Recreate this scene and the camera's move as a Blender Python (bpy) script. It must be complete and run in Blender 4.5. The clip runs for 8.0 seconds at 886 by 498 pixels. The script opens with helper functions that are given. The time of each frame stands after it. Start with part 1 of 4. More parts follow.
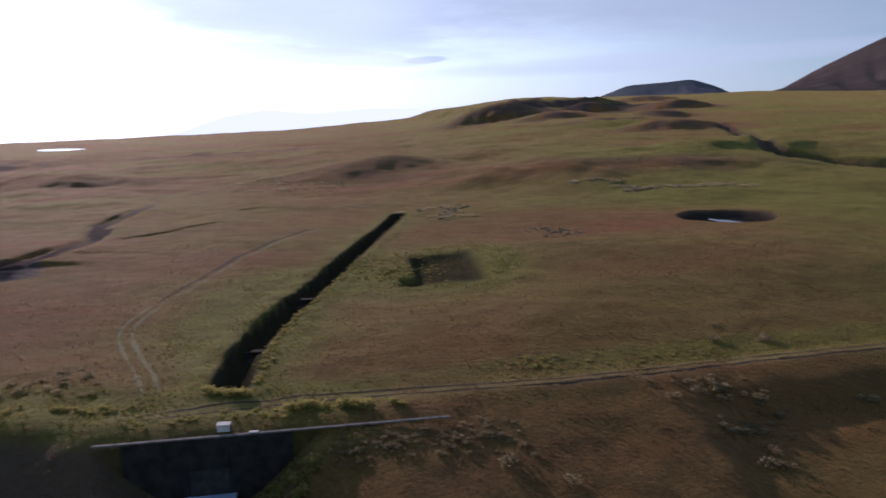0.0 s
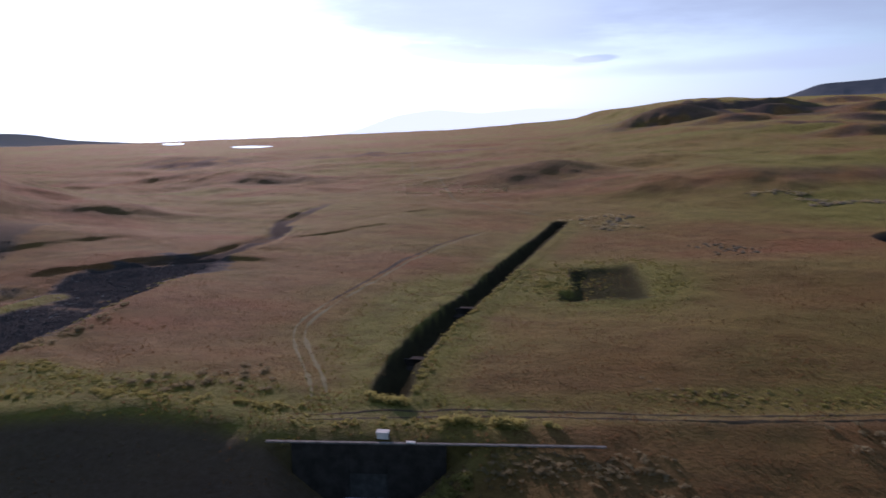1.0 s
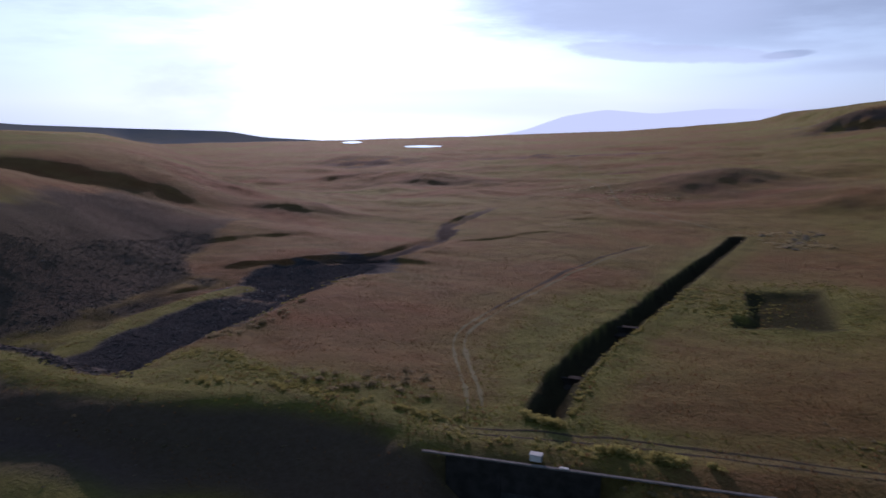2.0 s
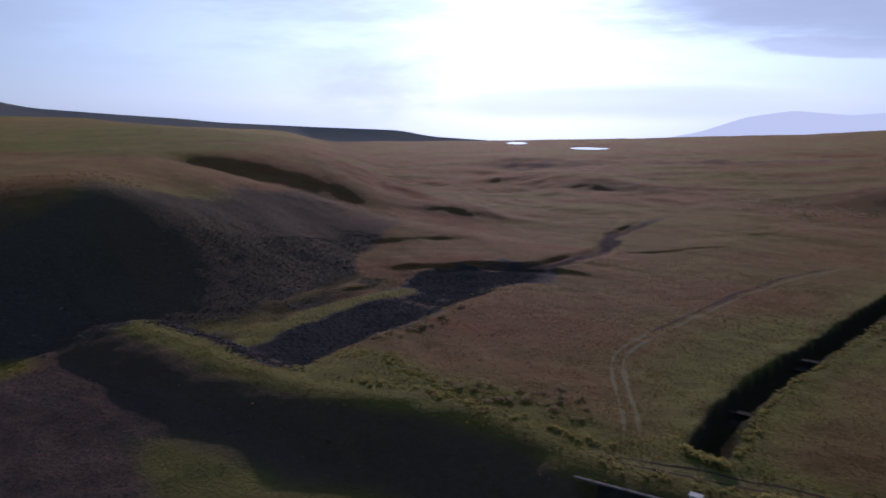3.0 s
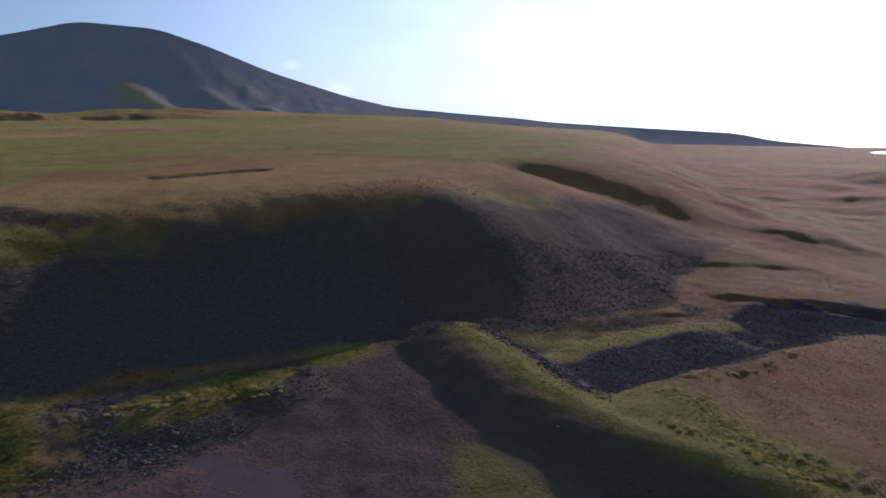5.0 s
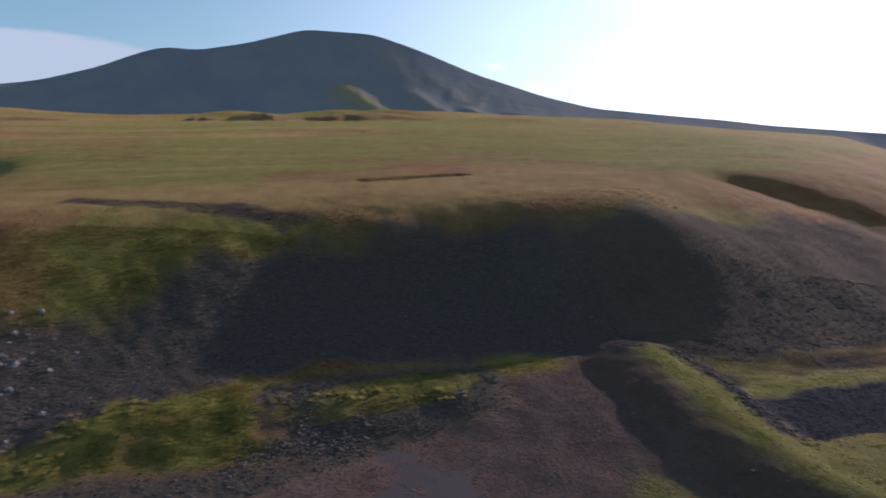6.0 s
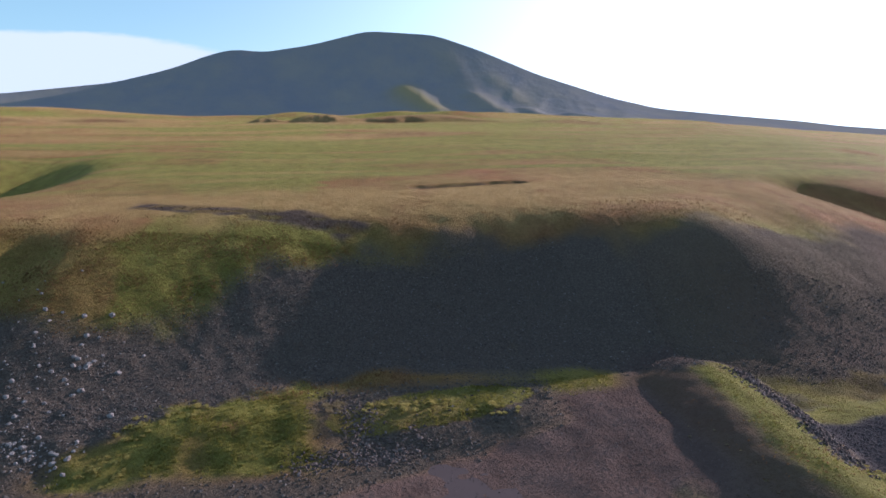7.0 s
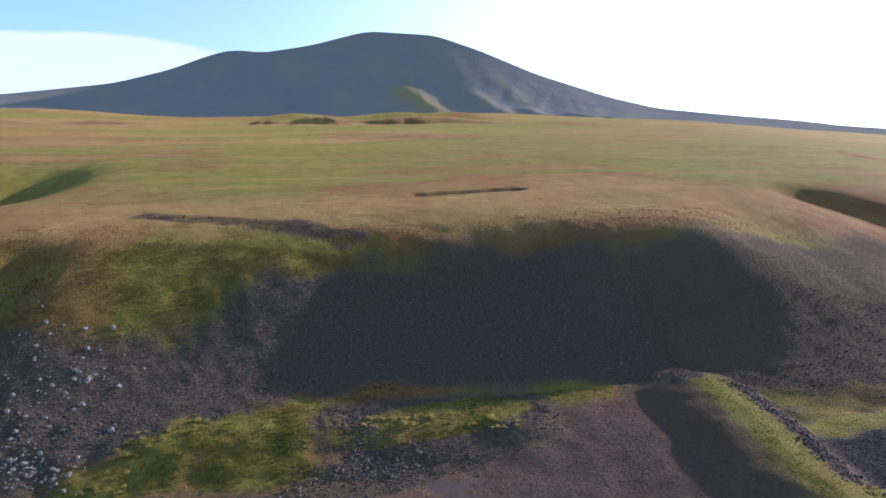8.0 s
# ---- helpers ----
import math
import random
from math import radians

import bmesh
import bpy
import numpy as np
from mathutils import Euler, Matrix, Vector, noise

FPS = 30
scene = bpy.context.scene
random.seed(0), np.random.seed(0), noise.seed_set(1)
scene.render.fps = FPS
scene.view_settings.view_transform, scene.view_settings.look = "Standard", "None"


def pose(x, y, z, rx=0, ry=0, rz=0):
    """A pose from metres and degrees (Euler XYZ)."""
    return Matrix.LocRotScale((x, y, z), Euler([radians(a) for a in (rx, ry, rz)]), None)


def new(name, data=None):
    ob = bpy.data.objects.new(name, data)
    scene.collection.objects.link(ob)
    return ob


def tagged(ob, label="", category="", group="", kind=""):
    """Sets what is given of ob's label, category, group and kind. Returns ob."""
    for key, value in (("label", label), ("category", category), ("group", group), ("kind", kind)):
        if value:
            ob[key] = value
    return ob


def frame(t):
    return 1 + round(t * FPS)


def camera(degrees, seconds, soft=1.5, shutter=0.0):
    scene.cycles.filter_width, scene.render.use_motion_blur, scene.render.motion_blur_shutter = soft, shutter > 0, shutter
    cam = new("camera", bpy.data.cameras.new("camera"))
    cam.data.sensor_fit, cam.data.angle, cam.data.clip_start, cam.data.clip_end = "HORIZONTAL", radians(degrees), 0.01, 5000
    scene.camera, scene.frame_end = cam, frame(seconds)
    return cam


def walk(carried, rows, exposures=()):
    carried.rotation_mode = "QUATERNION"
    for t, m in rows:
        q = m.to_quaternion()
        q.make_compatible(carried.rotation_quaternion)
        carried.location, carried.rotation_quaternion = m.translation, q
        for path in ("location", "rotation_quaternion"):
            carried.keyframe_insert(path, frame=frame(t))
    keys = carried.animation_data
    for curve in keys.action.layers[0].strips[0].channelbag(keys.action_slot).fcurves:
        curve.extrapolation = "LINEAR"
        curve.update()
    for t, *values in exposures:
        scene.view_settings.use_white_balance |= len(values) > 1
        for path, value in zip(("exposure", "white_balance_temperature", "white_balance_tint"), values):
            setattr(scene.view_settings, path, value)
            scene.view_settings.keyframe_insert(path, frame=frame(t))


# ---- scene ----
cam = camera(64.65, 8.0, soft=1.6, shutter=0.4)
PATH = [
    (0.0, pose(0.07, -0.31, 34.16, 78.09, -0.08, -6.59)),
    (0.5, pose(-0.00, 0.00, 35.33, 78.06, -0.03, 0.01)),
    (1.0, pose(-0.17, 0.35, 36.47, 78.04, -0.01, 6.68)),
    (1.5, pose(-0.25, 0.63, 37.60, 78.02, 0.02, 13.45)),
    (3.0, pose(-0.61, 1.10, 40.94, 78.01, 0.04, 33.52)),
    (3.5, pose(-1.04, 1.18, 42.00, 78.00, 0.03, 40.03)),
    (4.0, pose(-1.31, 1.20, 43.07, 77.98, 0.02, 46.54)),
    (4.5, pose(-1.54, 1.15, 44.16, 77.99, 0.01, 53.11)),
    (4.7, pose(-1.54, 1.15, 44.60, 77.99, 0.00, 55.74)),
    (5.8, pose(-1.51, 1.20, 47.06, 78.03, -0.06, 71.62)),
    (6.0, pose(-1.50, 1.24, 47.53, 78.03, -0.06, 75.48)),
    (6.2, pose(-1.55, 1.44, 48.01, 78.02, -0.03, 78.42)),
    (6.5, pose(-1.65, 1.78, 48.75, 78.00, 0.01, 80.27)),
    (7.0, pose(-1.58, 1.88, 50.02, 78.02, 0.09, 80.32)),
    (7.5, pose(-1.60, 1.94, 51.33, 78.01, 0.13, 80.29)),
    (8.0, pose(-1.64, 2.05, 52.67, 77.99, 0.17, 80.30)),
]
EXPOSURES = [(0.0, -0.29, 5680, 44), (0.5, -0.27, 5630, 44), (1.0, -0.29, 5580, 45), (1.5, -0.57, 5480, 45), (3.0, -1.02, 5330, 45), (3.5, -1.1, 5330, 44), (4.0, -0.84, 5280, 45), (4.5, -0.48, 5230, 48), (6.0, 0.03, 5530, 39), (6.5, 0.38, 5530, 39), (7.0, 0.65, 5510, 38), (8.0, 0.84, 5510, 38)]
walk(cam, PATH, EXPOSURES)

# ---- sky and sun ----
SUN_LEFT = 26.5      # degrees left of +y
SUN_HIGH = 14.2
world = bpy.data.worlds.new("sky")
scene.world = world
world.use_nodes = True
wn, wl = world.node_tree.nodes, world.node_tree.links
sky = wn.new("ShaderNodeTexSky")
sky.sky_type = "NISHITA"
sky.sun_disc = False
sky.sun_elevation = radians(SUN_HIGH)
sky.sun_rotation = radians(-SUN_LEFT)
sky.altitude = 1500
sky.air_density, sky.dust_density, sky.ozone_density = 1.0, 1.0, 1.6
SUN_DIR = Vector((-math.sin(radians(SUN_LEFT)) * math.cos(radians(SUN_HIGH)),
                  math.cos(radians(SUN_LEFT)) * math.cos(radians(SUN_HIGH)), math.sin(radians(SUN_HIGH))))
way = wn.new("ShaderNodeTexCoord").outputs["Generated"]


def sky_math(op, a, b=0.0, c=None):
    n = wn.new("ShaderNodeMath")
    n.operation = op
    for k, v in enumerate((a, b) if c is None else (a, b, c)):
        if isinstance(v, (int, float)):
            n.inputs[k].default_value = v
        else:
            wl.new(v, n.inputs[k])
    return n.outputs[0]


def sky_dot(v):
    n = wn.new("ShaderNodeVectorMath")
    n.operation = "DOT_PRODUCT"
    wl.new(way, n.inputs[0])
    n.inputs[1].default_value = v
    return n.outputs["Value"]


def sky_noise(size, detail, stretch):
    mp, t = wn.new("ShaderNodeMapping"), wn.new("ShaderNodeTexNoise")
    mp.inputs["Scale"].default_value = stretch
    wl.new(way, mp.inputs[0])
    wl.new(mp.outputs[0], t.inputs["Vector"])
    t.inputs["Scale"].default_value, t.inputs["Detail"].default_value, t.inputs["Roughness"].default_value = size, detail, 0.6
    return t.outputs["Fac"]


def sky_step(lo, hi, v):
    n = wn.new("ShaderNodeMapRange")
    n.interpolation_type = "SMOOTHSTEP"
    for k, x in ((1, lo), (2, hi)):
        n.inputs[k].default_value = x
    wl.new(v, n.inputs[0])
    return n.outputs[0]


def sky_mix(fac, a, b, kind="MIX"):
    n = wn.new("ShaderNodeMix")
    n.data_type, n.blend_type = "RGBA", kind
    for k, v in ((0, fac), (6, a), (7, b)):
        if isinstance(v, (int, float)):
            n.inputs[k].default_value = v
        elif isinstance(v, tuple):
            n.inputs[k].default_value = (*v, 1)
        else:
            wl.new(v, n.inputs[k])
    return n.outputs[2]


def bearing(left, high):
    a, e = radians(left), radians(high)
    return Vector((-math.sin(a) * math.cos(e), math.cos(a) * math.cos(e), math.sin(e)))


def cloud(left, high, wide, tall, lean=0.0):
    """A soft bank of cloud round a bearing; sizes in degrees."""
    c = bearing(left, high)
    side = Vector((0, 0, 1)).cross(c).normalized() * -1
    up = c.cross(side).normalized() * -1
    if up.z < 0:
        up = -up
    k, q = math.cos(radians(lean)), math.sin(radians(lean))
    u, v = sky_dot((side * k + up * q) / math.sin(radians(wide))), sky_dot((up * k - side * q) / math.sin(radians(tall)))
    d = sky_math("ADD", sky_math("MULTIPLY", u, u), sky_math("MULTIPLY", v, v))
    facing = sky_step(0.0, 0.2, sky_dot(c))
    return sky_math("SUBTRACT", sky_math("MULTIPLY", sky_math("SUBTRACT", 1.0, d), facing), sky_math("MULTIPLY", sky_math("SUBTRACT", 1.0, facing), 4.0))


puff = sky_noise(9.0, 8, (1, 1, 3.2))
wisp = sky_noise(3.2, 7, (1, 1, 6.0))
toward = sky_math("MAXIMUM", sky_dot(SUN_DIR), 0.0)
high_z = sky_dot(Vector((0, 0, 1)))
low_band = sky_step(0.62, 0.06, high_z)
broad = sky_math("MULTIPLY", sky_math("MULTIPLY", sky_math("POWER", toward, 3.1), 28.0), low_band)
glow = sky_math("ADD", broad, sky_math("MULTIPLY", sky_math("POWER", toward, 60.0), 26.0))
grey = wn.new("ShaderNodeRGBToBW")
wl.new(sky.outputs[0], grey.inputs[0])
milky = sky_mix(1.0, grey.outputs[0], (0.73, 1.06, 1.14), "MULTIPLY")
col = sky_mix(0.5, sky.outputs[0], milky)
shine = wn.new("ShaderNodeVectorMath")
shine.operation = "SCALE"
shine.inputs[0].default_value = (0.95, 1.02, 1.02)
wl.new(glow, shine.inputs["Scale"])
col = sky_mix(1.0, col, shine.outputs[0], "ADD")
# pale mauve cloud deck added overhead, out of view, to fill the shadows
deck = sky_math("MULTIPLY", sky_step(0.14, 0.5, high_z), sky_math("ADD", sky_math("MULTIPLY", wisp, 0.16), 0.10))
col = sky_mix(deck, col, (11.6, 9.4, 12.8))
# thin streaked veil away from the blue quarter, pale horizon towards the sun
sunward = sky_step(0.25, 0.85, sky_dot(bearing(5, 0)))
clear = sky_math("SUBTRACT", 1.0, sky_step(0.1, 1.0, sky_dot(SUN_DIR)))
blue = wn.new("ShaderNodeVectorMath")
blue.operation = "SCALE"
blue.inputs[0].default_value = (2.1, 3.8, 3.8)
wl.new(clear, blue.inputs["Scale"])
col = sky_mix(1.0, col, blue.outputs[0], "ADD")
veil = sky_math("MULTIPLY", sky_math("MULTIPLY", sky_step(0.40, 0.64, wisp), sky_step(0.0, 0.10, high_z)), sunward)
col = sky_mix(sky_math("MULTIPLY", veil, 0.35), col, (10.5, 11.6, 13.0))
pale = sky_math("MULTIPLY", sky_step(0.09, -0.03, high_z), sky_math("ADD", sky_math("MULTIPLY", sunward, 0.75), 0.25))
col = sky_mix(sky_math("MULTIPLY", pale, 0.35), col, (12.6, 13.2, 13.8))
for left, high, wide, tall, lean, rag, colour, amount, grain, soft in (
        (-22, 11.8, 54, 8.4, 3, 0.25, (8.6, 10.0, 11.2), 0.7, wisp, 0.9),
        (-24, 3.2, 24, 0.9, 3, 0.35, (12.5, 13.5, 15.0), 0.4, wisp, 0.9),
        (39.5, 0.6, 8.5, 4.2, 0, 1.0, (26.5, 27.5, 28.0), 0.9, puff, 1.6),
        (5, 6.8, 12, 3.0, 2, 0.6, (17.0, 18.8, 19.8), 0.7, wisp, 1.0),
        (20, -0.2, 18, 1.7, 0, 0.3, (23.5, 25.0, 26.0), 0.6, wisp, 0.9),
        (-5.3, 3.2, 1.9, 0.3, 4, 0.7, (8.5, 9.8, 11.4), 0.5, puff, 0.9),
        (4, 3.6, 9, 0.8, -4, 1.2, (17, 18, 19), 0.6, puff, 0.6),
        (112, 2.4, 16, 2.5, 2, 0.30, (9.6, 10.2, 9.9), 0.95, puff, 0.3),
        (67.6, 1.0, 1.9, 0.9, 0, 2.2, (24, 25, 25), 0.6, puff, 1.6),
        (71.5, 2.6, 1.0, 0.5, 0, 2.2, (24, 25, 25), 0.5, puff, 1.6)):
    body = sky_math("ADD", cloud(left, high, wide, tall, lean), sky_math("MULTIPLY", sky_math("SUBTRACT", grain, 0.5), 2.4 * rag))
    col = sky_mix(sky_math("MULTIPLY", sky_step(0.0, soft, body), amount), col, colour)
col = sky_mix(1.0, col, (0.92, 1.05, 1.0), "MULTIPLY")
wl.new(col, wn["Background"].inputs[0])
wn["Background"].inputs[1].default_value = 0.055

sun_data = bpy.data.lights.new("sun", "SUN")
sun_data.energy, sun_data.angle, sun_data.color = 4.8, radians(0.9), (1.0, 0.815, 0.61)
sun = new("sun", sun_data)
sun.rotation_mode = "QUATERNION"
sun.rotation_quaternion = SUN_DIR.to_track_quat("Z", "Y")


# ---- arithmetic of the land ----
def hash2(ix, iy, seed):
    h = (ix.astype(np.int64) * 374761393 + iy.astype(np.int64) * 668265263 + seed * 974634787) & 0xFFFFFFFF
    h = ((h ^ (h >> 13)) * 1274126177) & 0xFFFFFFFF
    h = ((h ^ (h >> 16)) * 2246822519) & 0xFFFFFFFF
    return ((h ^ (h >> 15)) & 0xFFFFFF) / float(0xFFFFFF)


def vnoise(x, y, size, seed=0):
    """Smooth noise, -1 to 1, with lumps of about that size."""
    x, y = np.asarray(x, float) / size, np.asarray(y, float) / size
    ix, iy = np.floor(x), np.floor(y)
    fx, fy = x - ix, y - iy
    fx, fy = fx * fx * fx * (fx * (fx * 6 - 15) + 10), fy * fy * fy * (fy * (fy * 6 - 15) + 10)
    a, b = hash2(ix, iy, seed), hash2(ix + 1, iy, seed)
    c, d = hash2(ix, iy + 1, seed), hash2(ix + 1, iy + 1, seed)
    return 2 * ((a * (1 - fx) + b * fx) * (1 - fy) + (c * (1 - fx) + d * fx) * fy) - 1


def fbm(x, y, size, octaves=4, seed=0, gain=0.5):
    total, amp = 0.0, 1.0
    for k in range(octaves):
        total = total + amp * vnoise(x + 17.3 * k, y - 9.1 * k, size / 2 ** k, seed + k)
        amp *= gain
    return total


def step(a, b, v):
    u = np.clip((v - a) / (b - a), 0, 1)
    return u * u * (3 - 2 * u)


def bell(x, y, cx, cy, sx, sy, turn=0.0):
    c, s = math.cos(radians(turn)), math.sin(radians(turn))
    u, v = (x - cx) * c + (y - cy) * s, -(x - cx) * s + (y - cy) * c
    return np.exp(-(u / sx) ** 2 - (v / sy) ** 2)


def knoll(x, y, cx, cy, long, high, front, back, turn=0.0, seed=1):
    """A rise with a steep ragged front, facing the way against v, and a gentle back."""
    c, s = math.cos(radians(turn)), math.sin(radians(turn))
    u, v = (x - cx) * c + (y - cy) * s, -(x - cx) * s + (y - cy) * c
    v = v + front * (0.7 * vnoise(u, 0 * u, 0.45 * long, seed) + 0.25 * vnoise(u, v, 0.18 * long, seed + 1))
    foot = np.clip((v + front) / (2.6 * front), 0, 1)
    return high * np.exp(-(np.abs(u) / long) ** 2.6) * (1 - (1 - foot) ** 2.2) * np.exp(-(np.clip(v - front, 0, None) / back) ** 2)


def curve_line(points, n=6):
    """A smooth line through the points."""
    p = [points[0]] + list(points) + [points[-1]]
    out = []
    for i in range(1, len(p) - 2):
        for k in range(n):
            t = k / n
            out.append(tuple(0.5 * (2 * p[i][a] + (p[i + 1][a] - p[i - 1][a]) * t
                       + (2 * p[i - 1][a] - 5 * p[i][a] + 4 * p[i + 1][a] - p[i + 2][a]) * t * t
                       + (3 * p[i][a] - p[i - 1][a] - 3 * p[i + 1][a] + p[i + 2][a]) * t ** 3) for a in (0, 1)))
    return out + [tuple(points[-1])]


def near_line(line, x, y):
    """Distance from a line, the length along it, and the side (positive: left of its way)."""
    best = np.full(np.shape(x), 1e9)
    along, side, run = np.zeros(np.shape(x)), np.zeros(np.shape(x)), 0.0
    for (ax, ay), (bx, by) in zip(line, line[1:]):
        dx, dy = bx - ax, by - ay
        size = math.hypot(dx, dy)
        t = np.clip(((x - ax) * dx + (y - ay) * dy) / size ** 2, 0, 1)
        d = np.hypot(x - ax - t * dx, y - ay - t * dy)
        hit = d < best
        best = np.where(hit, d, best)
        along = np.where(hit, run + t * size, along)
        side = np.where(hit, np.sign(dx * (y - ay) - dy * (x - ax)), side)
        run += size
    return best, along, side


# lines of the plan, in metres
BLUFF_FOOT = curve_line([(-160, -420), (-138, -140), (-119, -76), (-113.5, -52), (-117.5, -38), (-126, -21), (-132.5, -8), (-133, 1), (-129, 18), (-125.5, 40), (-122, 65),
                         (-118, 92), (-118.5, 113), (-124.0, 140), (-135, 172), (-149, 202), (-152, 228), (-160, 255), (-190, 302), (-260, 367),
                         (-335, 437), (-430, 560), (-560, 720), (-900, 1080), (-1800, 1950), (-3300, 3300)])
BLUFF_BROW = curve_line([(-90, -420), (-96, -160), (-104, -95), (-113.5, -52), (-126, -21), (-128, -9), (-131.5, 2), (-134, 19), (-130, 42), (-123, 66),
                         (-118, 92), (-118.5, 113), (-124.0, 140), (-135, 172), (-149, 202)])
GULLIES = [curve_line([(-146, 222), (-175, 208), (-204, 194), (-236, 180)]),
           curve_line([(-345, 470), (-360, 420), (-375, 380), (-395, 345)]),
           curve_line([(-118, -70), (-140, -69), (-166, -66)])]
DAM_CREST = curve_line([(-117.5, 73), (-97, 71.5), (-84, 69.5), (-67, 71), (-50, 76), (-37, 75), (-27, 72), (-15, 73), (0, 74), (20, 78), (48, 82), (72, 86), (120, 92)])
CANAL = curve_line([(-16.5, 82.5), (-16.6, 97), (-14.1, 115), (-9.7, 135), (-1.4, 172), (11.5, 229)])
FAR_TRACK = curve_line([(8, 244), (-6, 262), (-18, 281), (-32, 308), (-44, 365), (-75, 470), (-112, 660), (-180, 800)])
RIGHT_GULLY = curve_line([(300, 575), (274, 487), (225, 380), (200, 325), (213, 305), (240, 275), (290, 250)])
SCRAPE = curve_line([(-231, 33), (-234, 45), (-237, 56), (-240, 69)])
TRACK = curve_line([(-25, 80), (-29, 90), (-35, 103), (-38, 113), (-37, 124), (-33, 144), (-27, 171), (-20, 196), (-12, 214)])
DAM_ROAD = curve_line([(-27, 74.6), (-18, 75.8), (-10, 77.5), (4, 79), (24, 79.5), (49, 83), (67, 85.5), (90, 88), (140, 92)])
STREAM = curve_line([(-118, 60), (-121, 76), (-117, 88), (-112, 100), (-111, 118), (-108, 132), (-104, 146), (-96, 157), (-80, 166), (-76, 185), (-77, 210), (-85, 236), (-84, 257), (-83, 289), (-100, 330)])
GRAVEL = curve_line([(-94, 84), (-93, 100), (-92, 115), (-93, 130), (-92, 146), (-86, 156)])
CUTS = [curve_line([(-66, 203), (-58, 211), (-50, 220), (-46, 224)]), curve_line([(-43, 256), (-38, 259)]), curve_line([(-46, 172), (-58, 178), (-72, 176)])]
BROW_SCRUB = curve_line([(-203, -46), (-197, -30), (-190, -10), (-185, 8)])
SCARP = curve_line([(-117, 145), (-111, 150), (-97, 158.5), (-87, 162), (-69, 167), (-56, 170)])
BANK = curve_line([(-141, 166), (-130, 178), (-119, 190), (-106, 198)])
GREEN_BANK = curve_line([(-103, 84), (-104.5, 100), (-104, 117), (-99, 132)])


# knolls and banks of the valley: middle, half length, height, half width of the steep front, length of the back, turn
KNOLLS = ((-156, 421, 44, 1.3, 7, 45, 2), (-322, 645, 42, 4.0, 14, 60, 30), (-262, 466, 40, 0.9, 5, 40, 0), (-208, 334, 18, 0.9, 4.5, 22, 5),
          (-148, 238, 19, 1.6, 5, 24, 26), (6, 348, 38, 1.3, 14, 34, 3), (-50, 488, 13, 0.8, 3, 10, 0), (130, 294, 38, 0.8, 7, 40, 2),
          (168, 850, 60, 14.0, 19, 120, 4), (300, 880, 26, 10.0, 13, 70, 4), (240, 628, 44, 4.4, 8, 45, 8), (246, 548, 30, 4.4, 9, 36, -4),
          (540, 1290, 60, 10.0, 18, 90, 0), (315, 704, 26, 5.5, 10, 50, 0), (-120, 690, 90, 1.6, 8, 70, 6), (222, 765, 46, 6.0, 10, 60, 5), (395, 830, 40, 6.0, 11, 60, 0))
# the same on the tableland
HILLOCKS = ((-985, 0, 40, 10.0, 14, 60, 90), (-992, 137, 88, 10.0, 15, 70, 86), (-1047, -77, 22, 6.0, 11, 50, 92), (-636, 72, 40, 2.2, 7, 40, 84),
            (-1040, -300, 60, 5.0, 12, 80, 100), (-900, 330, 70, 3.0, 9, 60, 74), (-1000, -420, 50, 5.0, 12, 80, 104))


def slope_by_bearing(left):
    """Rise of the far land per metre, by the bearing to the left of +y in degrees."""
    return np.interp(left, [-60, -31, -15, -7, -3, 6, 14, 20, 30, 60], [0.034, 0.031, 0.021, 0.002, -0.006, -0.020, -0.026, -0.030, -0.034, -0.036])


